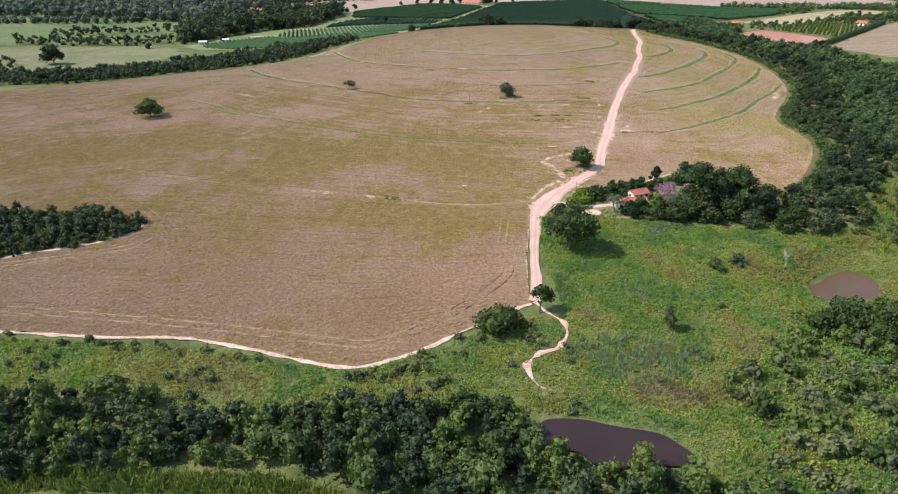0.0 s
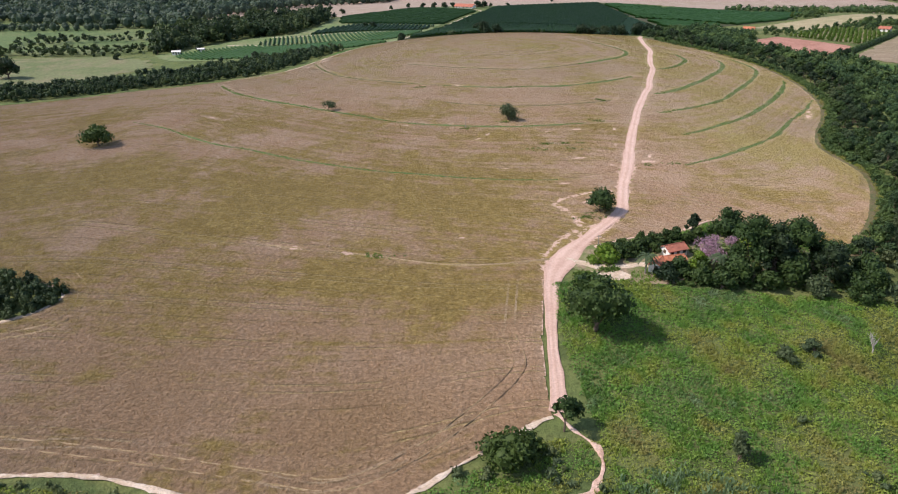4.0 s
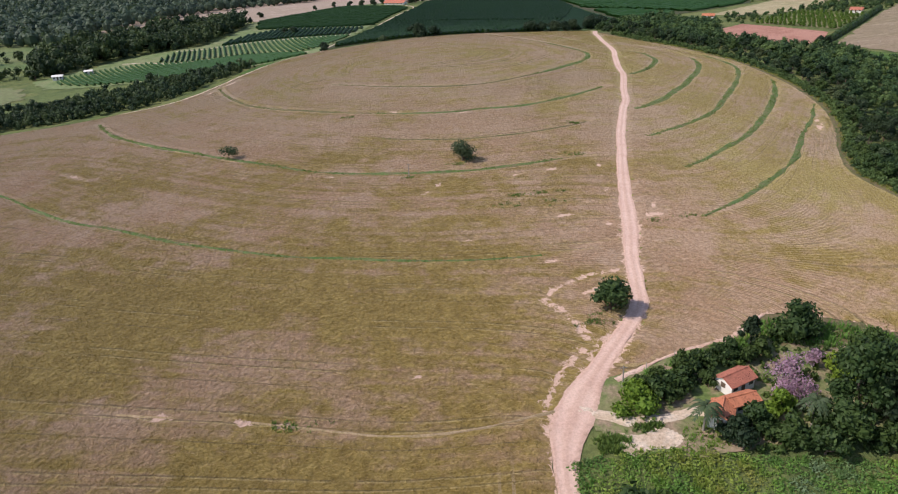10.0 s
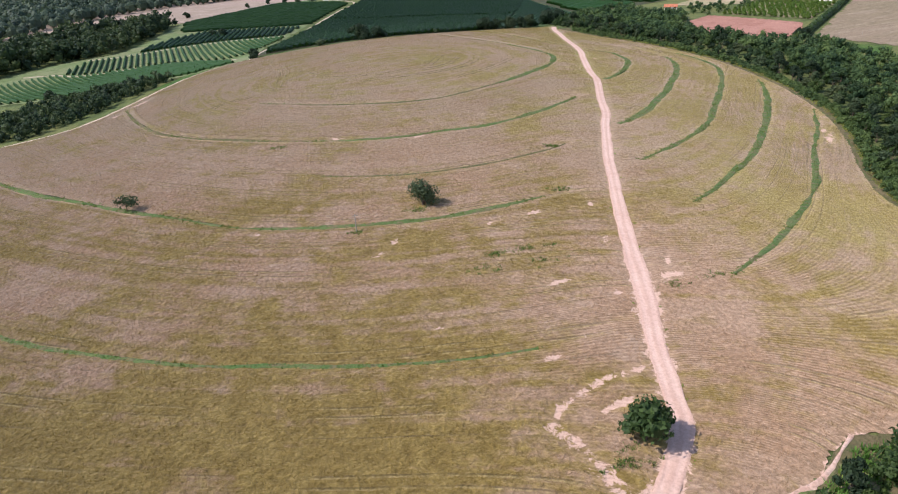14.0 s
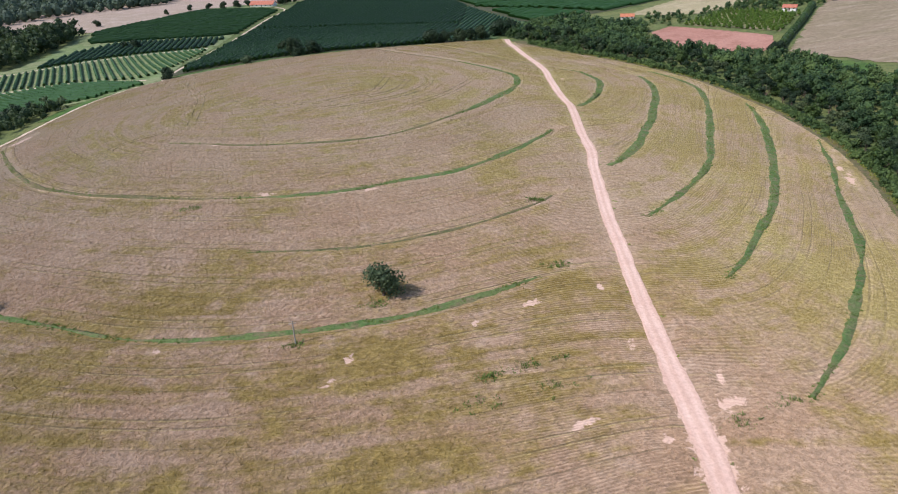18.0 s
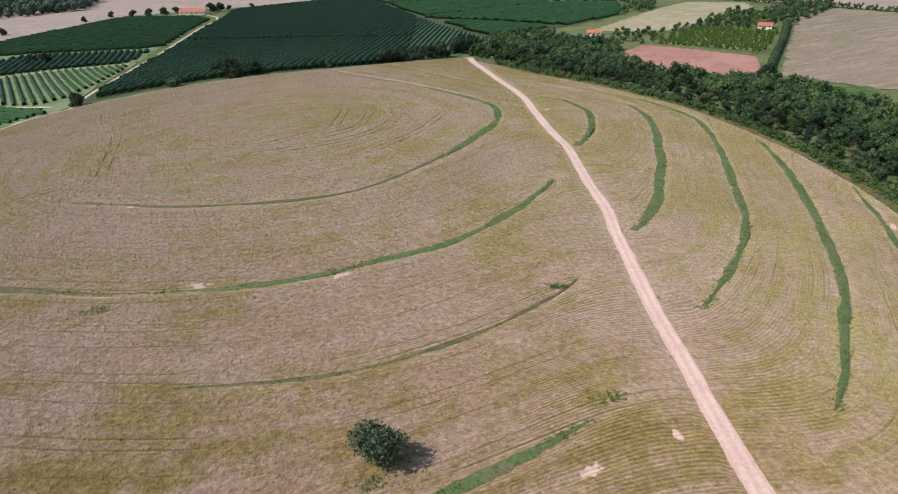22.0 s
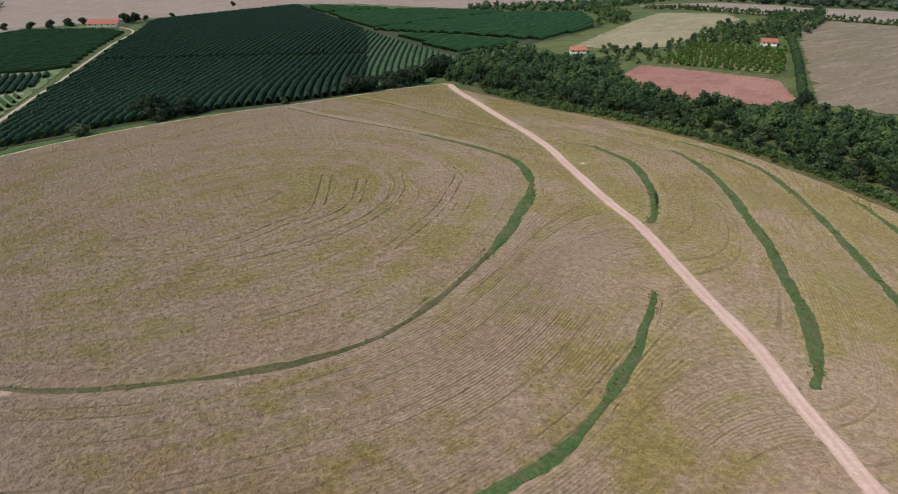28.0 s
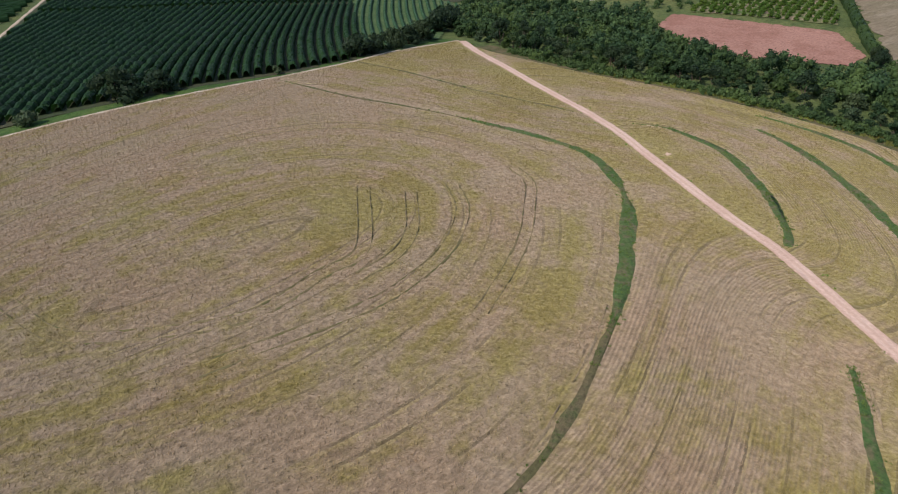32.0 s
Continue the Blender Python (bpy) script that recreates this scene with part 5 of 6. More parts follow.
r_pts = scatter([(25, 121), (27, 128), (31, 133), (40, 132), (47, 128), (51, 121), (46, 116), (40, 113), (33, 116)], 0.55, 23)
r_pts = r_pts[nearest(r_pts[:, 0], r_pts[:, 1], np.array([(33, 123), (43, 122)]))[0] < 5.5 + 6 * wobble(r_pts[:, 0], r_pts[:, 1], 6, 2)]
thicket("stream_reeds", r_pts, TUFTS, (0.6, 1.35), GRASS, "blue-green tall reeds beside the path", "reeds", 24, 0.2, np.full(len(r_pts), 1.5))
mg = np.vstack([curve([(-3, 125), (-8, 121), (-14, 118.5), (-20, 118)], 0.9), curve([(4, 130), (12, 134), (18, 136)], 1.2), curve([(-40, 124.5), (-60, 129), (-75, 130), (-99, 131.5)], 3.0)])
thicket("field_margin_scrub", mg + np.random.RandomState(2).normal(0, 0.9, mg.shape), BUSHES, (1.0, 2.4), LEAFGREY, "grey-green bushes below the field edge", "scrub", 25, 0.2)


# ---- coffee ----
def hedge_arrays(line, width, height, seed, seg_leaves=2.0, leaf=0.35):
    """A continuous lumpy hedge along a line: arched body and leaf clumps."""
    r = np.random.RandomState(seed)
    t = np.gradient(line, axis=0)
    t /= np.hypot(t[:, 0], t[:, 1])[:, None] + 1e-9
    side = np.stack([t[:, 1], -t[:, 0]], -1)
    n = len(line)
    zg = ground(line[:, 0], line[:, 1])
    prof = ((-0.5, 0.05), (-0.5, 0.5), (-0.3, 0.88), (0.0, 1.0), (0.3, 0.88), (0.5, 0.5), (0.5, 0.05))
    lump = 1 + 0.16 * r.uniform(-1, 1, n)
    rows = []
    for u, h in prof:
        q = line + side * (u * width * lump * r.uniform(0.88, 1.12, n))[:, None]
        rows.append(np.stack([q[:, 0], q[:, 1], zg + h * height * lump * r.uniform(0.92, 1.08, n)], -1))
    v = np.stack(rows, 1)
    m = len(prof)
    i = np.arange(n * m).reshape(n, m)
    f = np.stack([i[:-1, :-1], i[:-1, 1:], i[1:, 1:], i[1:, :-1]], -1).reshape(-1, 4)
    length = np.hypot(*np.diff(line, axis=0).T).sum()
    k = int(length * seg_leaves)
    if k < 1:
        return v.reshape(-1, 3), f
    j = r.randint(0, n, k)
    a = r.uniform(0.25, math.pi - 0.25, k)
    nx = side[j] * np.cos(a)[:, None]
    c = np.stack([line[j, 0] + nx[:, 0] * width * 0.52, line[j, 1] + nx[:, 1] * width * 0.52, zg[j] + height * (0.35 + 0.65 * np.sin(a))], -1)
    c[:, :2] += t[j] * r.uniform(-0.7, 0.7, (k, 1))
    return join([(v.reshape(-1, 3), f), quads_on(c, np.stack([nx[:, 0], nx[:, 1], np.sin(a)], -1), leaf, r)])


def row_lines(poly, path, offsets, step):
    """Row lines: path(o) gives a long line for each offset; the runs inside the outline are kept."""
    out = []
    for o in offsets:
        line = path(o)
        ins = inside(line[:, 0], line[:, 1], poly)
        cut = np.flatnonzero(np.diff(np.r_[0, ins.astype(int), 0]))
        out += [line[a:b] for a, b in zip(cut[::2], cut[1::2]) if b - a > 4]
    return out


MAINBLOCK = [(-23, 531), (-10, 534), (2, 535.5), (14, 537), (30, 539), (47, 540), (59, 540.5), (73, 543), (85, 547), (97, 553), (112, 564), (125, 575), (150, 592), (188, 645), (196, 811), (207, 1030), (109, 986), (64, 962), (53, 902), (31, 825), (11, 742), (-6, 670)]
YOUNG = [(112, 580), (116, 560), (141, 578), (190, 645), (196, 812), (176, 752), (150, 682), (124, 615)]
BREAK = ((-30, 772), (24, 757), (65, 743), (108, 726), (160, 690))


def main_row(x0, step=1.4):
    y = np.arange(530, 1040, step)
    d = y - 545
    return np.stack([x0 + (0.20 + 0.0012 * x0) * d + 0.0006 * d * d, y], -1)


sheet("coffee_floor", YOUNG, 2, 0.16, YOUNGFLOOR, "pale grassy ground between young coffee rows", "ground")
plantation = tagged(new("coffee_plantation"), "dark green rows of tall coffee bushes on a slope", "coffee plantation")
young_plantation = tagged(new("coffee_plantation"), "paler rows of young coffee bushes", "coffee plantation")
for i, line in enumerate(row_lines(MAINBLOCK, main_row, np.arange(-170, 175, 3.3), 1.4)):
    yng = inside(line[:, 0], line[:, 1], YOUNG)
    beyond = line[:, 1] > np.interp(line[:, 0], [q[0] for q in BREAK], [q[1] for q in BREAK])
    for run in (line[~yng & ~beyond][:-1], line[~yng & beyond][1:]):
        if len(run) > 4:
            part("coffee_hedge", mesh_of("coffee_hedge", *hedge_arrays(run, 2.0, 2.1, i, 1.6 if run[0, 1] < 640 else 0.4, 0.32), COFFEE), plantation)
    if yng.sum() > 4:
        part("coffee_hedge", mesh_of("coffee_hedge", *hedge_arrays(line[yng], 1.3, 1.4, i, 1.2, 0.28), YOUNGCOFFEE), young_plantation)

BACKBLOCK = [(194, 662), (210, 1030), (262, 955), (320, 870), (356, 766), (298, 672), (247, 658)]
far_plantation = tagged(new("coffee_plantation"), "far block of even dark green coffee rows", "coffee plantation")
for i, line in enumerate(row_lines(BACKBLOCK, lambda o: np.stack([np.arange(180, 380, 4.0), o + 0.35 * (np.arange(180, 380, 4.0) - 200)], -1), np.arange(560, 1040, 4.2), 4)):
    lanes = (((180, 945), (263, 933), (323, 902), (380, 880)), ((180, 805), (235, 813), (281, 824), (380, 834)), ((190, 812), (229, 728), (243, 660), (250, 640)))
    clear = np.ones(len(line), bool)
    for lane in lanes:
        clear &= nearest(line[:, 0], line[:, 1], lane)[0] > 2.6
    cut = np.flatnonzero(np.diff(np.r_[0, clear.astype(int), 0]))
    for a, b_ in zip(cut[::2], cut[1::2]):
        if b_ - a > 3:
            part("coffee_hedge", mesh_of("coffee_hedge", *hedge_arrays(line[a:b_], 3.2, 2.2, 300 + i, 0.0), BACKCOFFEE), far_plantation)

LEFTLOW = [(-146, 598), (-133, 583), (-118, 578), (-102, 579), (-79, 576), (-61, 558), (-45, 539), (-35, 515), (-56, 503), (-80, 502), (-125, 514), (-165, 528), (-186, 545), (-188, 566), (-168, 584)]
LEFTMID = [(-144, 600), (-131, 586), (-118, 582), (-102, 583), (-79, 579), (-59, 562), (-44, 543), (-33, 548), (-28, 575), (-18, 640), (-15, 666), (-32, 666), (-48, 668), (-67, 664), (-86, 659), (-103, 650), (-120, 642), (-138, 642)]
LEFTHIGH = [(-112, 652), (-103, 657), (-86, 666), (-67, 671), (-48, 675), (-20, 674), (-12, 690), (-7, 728), (-31, 733), (-53, 735), (-76, 738), (-98, 708), (-108, 680)]
LEFTUP = [(-98, 745), (-76, 744), (-53, 741), (-31, 739), (-4, 734), (2, 742), (22, 825), (40, 890), (28, 918), (-31, 945), (-104, 806)]
hill_plantation = tagged(new("coffee_plantation"), "contour rows of coffee with pale grass between", "coffee plantation")
k_ = 0
ys_ = np.arange(490, 760, 2.5)
for poly, fn, offs, w, h, leaf in (
        (LEFTLOW, lambda o: np.stack([o + 0.5 * (575 - ys_) + 0.002 * (575 - ys_) ** 2, ys_], -1), np.arange(-230, 30, 3.4), 1.25, 1.4, BACKCOFFEE),
        (LEFTMID, lambda o: np.stack([o - 0.2 * (ys_ - 575), ys_], -1), np.arange(-190, 30, 3.5), 1.3, 1.4, BACKCOFFEE),
        (LEFTHIGH, lambda o: np.stack([o + 0.06 * (ys_ - 667), ys_], -1), np.arange(-130, 10, 3.7), 2.2, 1.8, COFFEE),
        (LEFTUP, lambda o: np.stack([np.arange(-135, 50, 3.0), o + 0.5 * (np.arange(-135, 50, 3.0) + 60)], -1), np.arange(620, 1000, 3.8), 2.3, 2.0, COFFEE)):
    for line in row_lines(poly, fn, offs, 2.5):
        k_ += 1
        part("coffee_hedge", mesh_of("coffee_hedge", *hedge_arrays(line, w, h, 500 + k_, 0.4, 0.35), leaf), hill_plantation)
ribbon("coffee_track", curve([(-165, 604), (-146, 599), (-132, 584.5), (-118, 580), (-102, 581), (-79, 577.5), (-60, 560), (-45, 541), (-36, 530)], 2.0), 1.8, 0.2, SAND, "pale track winding between the coffee blocks", "track", ragged=0.3, seed=81)
ribbon("coffee_track", curve([(-140, 645), (-120, 645), (-103, 653.5), (-86, 662.5), (-67, 667.5), (-48, 671), (-32, 670), (-16, 671)], 2.0), 1.8, 0.2, SAND, "pale track winding between the coffee blocks", "track", ragged=0.3, seed=82)

# ---- orchard, hedge and tree clumps ----
ORCHARD = [(246, 560), (266, 567), (286, 578), (308, 540), (270, 509), (262, 530)]
sheet("orchard_ground", ORCHARD, 3, 0.14, LAWN, "pale grassy ground between rows of orchard trees", "ground")
citrus = tree("orchard_tree", 120, "small round bright-green orchard tree in a planted row", CITRUS, 2.9, 1.55, 0.2, 5, 200, 0.28, 0.12, category="fruit tree")
tagged(citrus, group="orchard trees in rows")
o_pts = [(250 + 1.42 * i + 4.2 * j, 556 - 2.95 * i + 2.0 * j) for j in range(-8, 14) for i in range(-14, 26)]
o_pts = [q for q in o_pts if inside(np.array([q[0]]), np.array([q[1]]), ORCHARD)[0]]
for i, (x, y) in enumerate(o_pts[:240]):
    if i == 0:
        put(citrus, x, y)
    else:
        put_copy(citrus, x + rnd.uniform(-0.3, 0.3), y + rnd.uniform(-0.3, 0.3), rnd.uniform(0.75, 1.15), rnd.uniform(0, 6.28))
hl = curve([(247, 479), (256, 488), (292, 520), (311, 538), (326, 552)], 1.5)
tagged(new("windbreak_hedge", mesh_of("windbreak_hedge", *hedge_arrays(hl, 3.4, 3.2, 77, 6, 0.42), LEAF)), "tall clipped green windbreak hedge between fields", "hedge")
clump = tree("clump_tree", 130, "dense dark rounded tree beside the field track", LEAFDARK, 8.2, 6.0, 0.2, 12, 1500, 0.42, 0.35)
tagged(clump, group="trees along the northern field edge")
for i, (x, y, s) in enumerate(((27, 536, 1.05), (37.5, 537.5, 0.85), (100, 557, 0.95), (107, 561, 0.8), (116, 567, 0.85), (124, 571, 0.8), (132, 575, 0.9), (149, 592, 1.1), (157, 600, 1.0), (-27, 521, 0.55), (243.5, 475, 0.5), (247, 479, 0.42), (239, 474, 0.55))):
    if i == 0:
        put(clump, x, y, s)
    else:
        put_copy(clump, x, y, s, 1.3 * i, 0.9 + 0.03 * i)
put(tree("bush", 131, "grey-green open bush at the track side", LEAFGREY, 3.6, 3.2, 0.2, 7, 420, 0.34, 0.15, category="bush"), 7, 529)
put(tree("bush", 132, "small grey-green bush beside the sandy track", LEAFGREY, 2.4, 2.0, 0.1, 5, 260, 0.3, 0.12, category="bush"), 68, 541)

# ---- tyre tracks, bare spots and weeds in the crop ----
for i, (pts, twin) in enumerate(TRACKS):
    line = curve(pts, 1.2)
    for k, d in enumerate((0, twin)):
        ribbon("wheel_track", offset(line, d), (0.3 if i in (5, 6) else 0.42) * (1 + 0.6 * wobble(line[:, 0], line[:, 1], 12, i)).clip(0.25, 2) * np.sin(np.linspace(0.08, math.pi - 0.08, len(line))) ** 0.4, 0.34, DRYTRACK if i in (5, 6) else CRUSHED, "dry pressed wheel track through the crop", "wheel track", ragged=0.4, seed=200 + 2 * i + k, across=3)

tufts, clumps = [], []
r_ = np.random.RandomState(77)
for key, a, b_, w, green in STRIPS:
    line = TERRACES[key]
    seg = line[int(a * len(line)):int(b_ * len(line))]
    thick = green * (0.6 + 0.8 * wobble(seg[:, 0], seg[:, 1], 12, 5))
    for q in range(22):
        some = seg[r_.uniform(0, 1, len(seg)) < thick]
        tufts.append(some + r_.normal(0, 0.2 * w + 0.1, some.shape) + r_.uniform(-0.8, 0.8, some.shape) * 0.5)
for x, y, s_, n_ in ((8.6, 297.3, 1.0, 14), (36, 280.6, 1.6, 22), (42, 281.6, 1.4, 20), (48, 282, 0.8, 8), (33, 275.3, 2.2, 14), (44, 276.2, 2.0, 14), (60, 309, 1.2, 8), (75, 264, 1.6, 12), (66.5, 338.2, 1.2, 18), (-9.5, 355.5, 1.5, 18), (23, 304.5, 1.6, 24), (40, 221.5, 1.6, 26), (41, 224, 1.0, 14), (-16, 202, 2.4, 18), (33.5, 191.5, 1.3, 60), (32.5, 190, 1.0, 40), (39.5, 193.3, 1.2, 40), (66, 262, 1.4, 14)):
    clumps.append(np.array([[x, y]]) + r_.normal(0, 1, (2 * n_, 2)) * (s_ * 0.9, s_ * 0.4))
thicket("terrace_weeds", np.vstack(tufts), TUFTS, (0.2, 0.42), TALLGRASS, "rank green weeds growing on the terrace banks", "weeds", 78, 0.05)

sides = np.vstack([offset(ROAD, d)[::3] for d in (-2.3, 2.1, 2.6)])
sides = sides[(wobble(sides[:, 0], sides[:, 1], 18, 15) > 0.1) & (sides[:, 1] > 214)]
sides = sides + r_.normal(0, 0.35, sides.shape)
thicket("roadside_weeds", sides, TUFTS, (0.2, 0.5), GRASS, "dull green weeds along the dirt road edges", "weeds", 80, 0.05, np.full(len(sides), 0.45))
thicket("weed_clumps", np.vstack(clumps), TUFTS, (0.4, 0.85), TALLGRASS, "scattered clumps of bright green weeds standing out of the crop", "weeds", 79, 0.05)

# ---- farmstead ----
WALLPAINT = plain("white_limewash", (0.74, 0.71, 0.66), 0.85, 0.8, 0.1)
GLASSDARK = plain("dark_window_glass", (0.03, 0.035, 0.04), 0.15, 0.5, 0.2)
WOODDARK = plain("weathered_dark_wood", (0.12, 0.085, 0.06), 0.8, 0.3, 0.3)
POSTWOOD = plain("grey_post_wood", (0.32, 0.28, 0.24), 0.85, 0.2, 0.25)


def tiles_material(name, colour):
    m, t, b = material(name, 0.85)
    c = mix(t, noise_of(t, 1.4, 5, local=True), tuple(0.6 * v for v in colour), tuple(1.25 * v for v in colour))
    c = mix(t, grey(t, noise_of(t, 0.35, 3, local=True), 0.5, 0.7), c, tuple(0.5 * v for v in colour))
    t.links.new(c, b.inputs["Base Color"])
    w = node(t, "ShaderNodeTexWave", Scale=1.7, Distortion=0.3)
    t.links.new(place(t, (1, 1, 1), True), w.inputs["Vector"])
    bump(t, b, w.outputs["Fac"], 0.06)
    return m


TILES = tiles_material("clay_tiles", (0.52, 0.19, 0.125))
TILESORANGE = tiles_material("orange_clay_tiles", (0.62, 0.23, 0.125))


def house(name, label, length, depth, wall, rise, tiles=TILES, windows=3, over=0.45):
    """A small gabled house along x, its corner-centred base at the origin; windows on the long -y side."""
    root = tagged(new(name), label, "house")
    hx, hy = length / 2, depth / 2
    bm = bmesh.new()
    pts = [bm.verts.new(p) for p in ((-hx, -hy, -0.5), (-hx, hy, -0.5), (-hx, hy, wall), (-hx, 0, wall + rise), (-hx, -hy, wall), (hx, -hy, -0.5), (hx, hy, -0.5), (hx, hy, wall), (hx, 0, wall + rise), (hx, -hy, wall))]
    for f in ((0, 4, 3, 2, 1), (5, 6, 7, 8, 9), (0, 5, 9, 4), (1, 2, 7, 6), (0, 1, 6, 5), (4, 9, 8, 3), (2, 3, 8, 7)):
        bm.faces.new([pts[i] for i in f])
    me = bpy.data.meshes.new("wall")
    bm.to_mesh(me)
    bm.free()
    me.materials.append(WALLPAINT)
    part("wall", me, root)
    k = rise / hy
    for sgn in (-1, 1):
        y1, z1 = sgn * (hy + over), wall - k * over
        v = [(-hx - over, 0, wall + rise + 0.05), (hx + over, 0, wall + rise + 0.05), (hx + over, y1, z1 + 0.05), (-hx - over, y1, z1 + 0.05)]
        v = v + [(a, b, c + 0.14) for a, b, c in v]
        part("roof_slope", mesh_of("roof_slope", v, [(0, 3, 2, 1), (4, 5, 6, 7), (0, 1, 5, 4), (1, 2, 6, 5), (2, 3, 7, 6), (3, 0, 4, 7)], tiles), root, "weathered clay-tiled roof slope")
    part("ridge_cap", mesh_of("ridge_cap", *limb((-hx - over, 0, wall + rise + 0.17), (hx + over, 0, wall + rise + 0.17), 0.14, 0.14, 6), tiles), root)
    for i in range(windows):
        x = -hx + length * (i + 0.5) / windows
        if i == windows // 2:
            part("door", box_mesh("door", [(x - 0.42, -hy - 0.05, 0), (x + 0.42, -hy + 0.02, 2.0)] and [(x - 0.42, -hy - 0.05, 0, x + 0.42, -hy + 0.02, 2.0)], WOODDARK, 0.01), root, "dark wooden door")
        else:
            w = part("window", box_mesh("window", [(x - 0.5, -hy - 0.04, 0.95, x + 0.5, -hy + 0.02, 1.95)], WOODDARK, 0.01), root, "dark shuttered window")
            part("pane", box_mesh("pane", [(x - 0.42, -hy - 0.06, 1.02, x + 0.42, -hy - 0.03, 1.88)], GLASSDARK), w)
    for sgn in (-1, 1):
        part("window", box_mesh("window", [(sgn * hx - 0.04, -0.45, 1.0, sgn * hx + 0.04, 0.45, 1.9)], WOODDARK, 0.01), root)
    return root


def set_down(ob, x, y, turn, lift=0.0):
    ob.matrix_basis = Matrix.Translation((x, y, gz(x, y) + lift)) @ Matrix.Rotation(turn, 4, "Z")


set_down(house("farmhouse", "small white farmhouse with a rusty red tiled gable roof", 5.4, 3.5, 2.0, 0.85, over=0.35), 56.6, 200.4, 0.40)
set_down(house("farm_shed", "low shed with an orange clay-tile roof beside the farmhouse", 4.8, 2.8, 1.9, 0.6, TILESORANGE, 2, 0.3), 55.2, 195.4, 0.22)
set_down(house("farm_shed", "low lean building with an orange clay-tile roof under palms", 4.8, 3.4, 1.9, 0.7, TILESORANGE, 2, 0.3), 51.0, 193.2, 1.0)
set_down(house("distant_farmhouse", "long red-roofed farmhouse on a green lawn", 24, 10, 2.4, 2.6, TILES, 5, 0.8), 29, 948, -0.5)
set_down(house("distant_house", "low orange-roofed house beside the woodland", 8, 5.5, 1.7, 1.2, TILESORANGE, 3), 238.6, 608.6, -0.5)
set_down(house("distant_house", "white-walled red-roofed house behind the orchard", 7, 5.2, 1.7, 1.3, TILES, 3), 311, 552.5, -0.8)
set_down(house("distant_house", "small white house among trees in the valley", 5.5, 3.6, 2.2, 0.7, WALLPAINT, 3), -190, 562, 0.2)
set_down(house("distant_house", "small white outbuilding among trees in the valley", 4.5, 3, 2.0, 0.5, WALLPAINT, 2), -176, 574, 0.1)
sheet("farm_lawn", [(-20, 935), (0, 920), (32, 922), (46, 935), (48, 968), (10, 975), (-20, 960)], 5, 0.3, PASTURE, "mown green lawn round the far farmhouse", "lawn")
sheet("grass_strip", [(243, 463), (262, 438), (250, 428), (236, 448)], 2.5, 0.15, WEEDS, "bright green grass strip beside the stubble", "grass strip")


def palm(name, label, height, seed, fronds=16, reach=2.6):
    """A feather palm: ringed trunk and drooping fronds with leaflets."""
    root = tagged(new(name), label, "palm tree")
    r = np.random.RandomState(seed)
    part("trunk", mesh_of("trunk", *limb((0, 0, -0.4), (0.2, 0.1, height), 0.2, 0.14, 8, 0.15, seed), POSTWOOD, True), root)
    for i in range(fronds):
        a, up = i * 2.4 + r.uniform(-0.2, 0.2), r.uniform(0.1, 1.2)
        v, f = [], []
        d = np.array([math.cos(a), math.sin(a), 0])
        s = np.array([-math.sin(a), math.cos(a), 0])
        pts = [np.array([0.2, 0.1, height]) + d * reach * k + np.array([0, 0, reach * (up * k - (0.55 + 0.45 * up) * 1.35 * k * k)]) for k in np.linspace(0, 1, 8)]
        for j, (p, q) in enumerate(zip(pts[:-1], pts[1:])):
            w = 0.55 * math.sin(math.pi * (j + 0.8) / 8)
            for g in (-1, 1):
                n = len(v)
                v += [p, q, q + s * g * w + d * 0.25 - np.array([0, 0, 0.22]), p + (q - p) * 0.35 + s * g * w * 0.75 + d * 0.15 - np.array([0, 0, 0.18])]
                f.append((n, n + 1, n + 2, n + 3))
        part("frond", mesh_of("frond", np.array(v), f, LEAFGREY), root)
    return root


put(palm("palm_tree", "feather palm with drooping grey-green fronds by the shed", 4.6, 5), 47.4, 191.6)
put(palm("palm_tree", "tall feather palm among the farmyard trees", 5.5, 6), 63.4, 189.2)
put(palm("palm_tree", "palm crown showing above the grove", 6.0, 7), 86, 199)

put(tree("farm_bush", 140, "round bright-green leafy bush beside the drive", LEAFLIGHT, 3.4, 3.6, 0.0, 10, 1600, 0.26, 0.15, category="bush"), 38.8, 198.3, 1.25)
hedge_tree = tree("yard_hedge_tree", 141, "dense dark-green hedge tree in front of the farmhouse", LEAF, 3.6, 2.4, 0.0, 7, 520, 0.3, 0.14)
tagged(hedge_tree, group="hedge trees round the farmyard")
for i, (x, y, s) in enumerate(((43, 200, 1.15), (46, 201, 1.15), (48.5, 202.5, 1.1), (44.4, 198.6, 0.9), (47.6, 200.2, 0.95), (51.5, 204.5, 0.9), (54.5, 206, 0.85), (58, 206.4, 0.8), (64.5, 207.5, 1.0), (52.5, 201, 0.8), (45, 203.5, 0.8), (49.5, 205, 0.9), (53, 207, 0.8), (56.5, 207.6, 0.85), (59.5, 208.2, 0.9), (41.5, 201.5, 0.75), (62, 206, 0.8), (50.5, 207.4, 0.7))):
    if i == 0:
        put(hedge_tree, x, y, s)
    else:
        put_copy(hedge_tree, x, y, s, 1.1 * i, 0.9 + 0.02 * i)
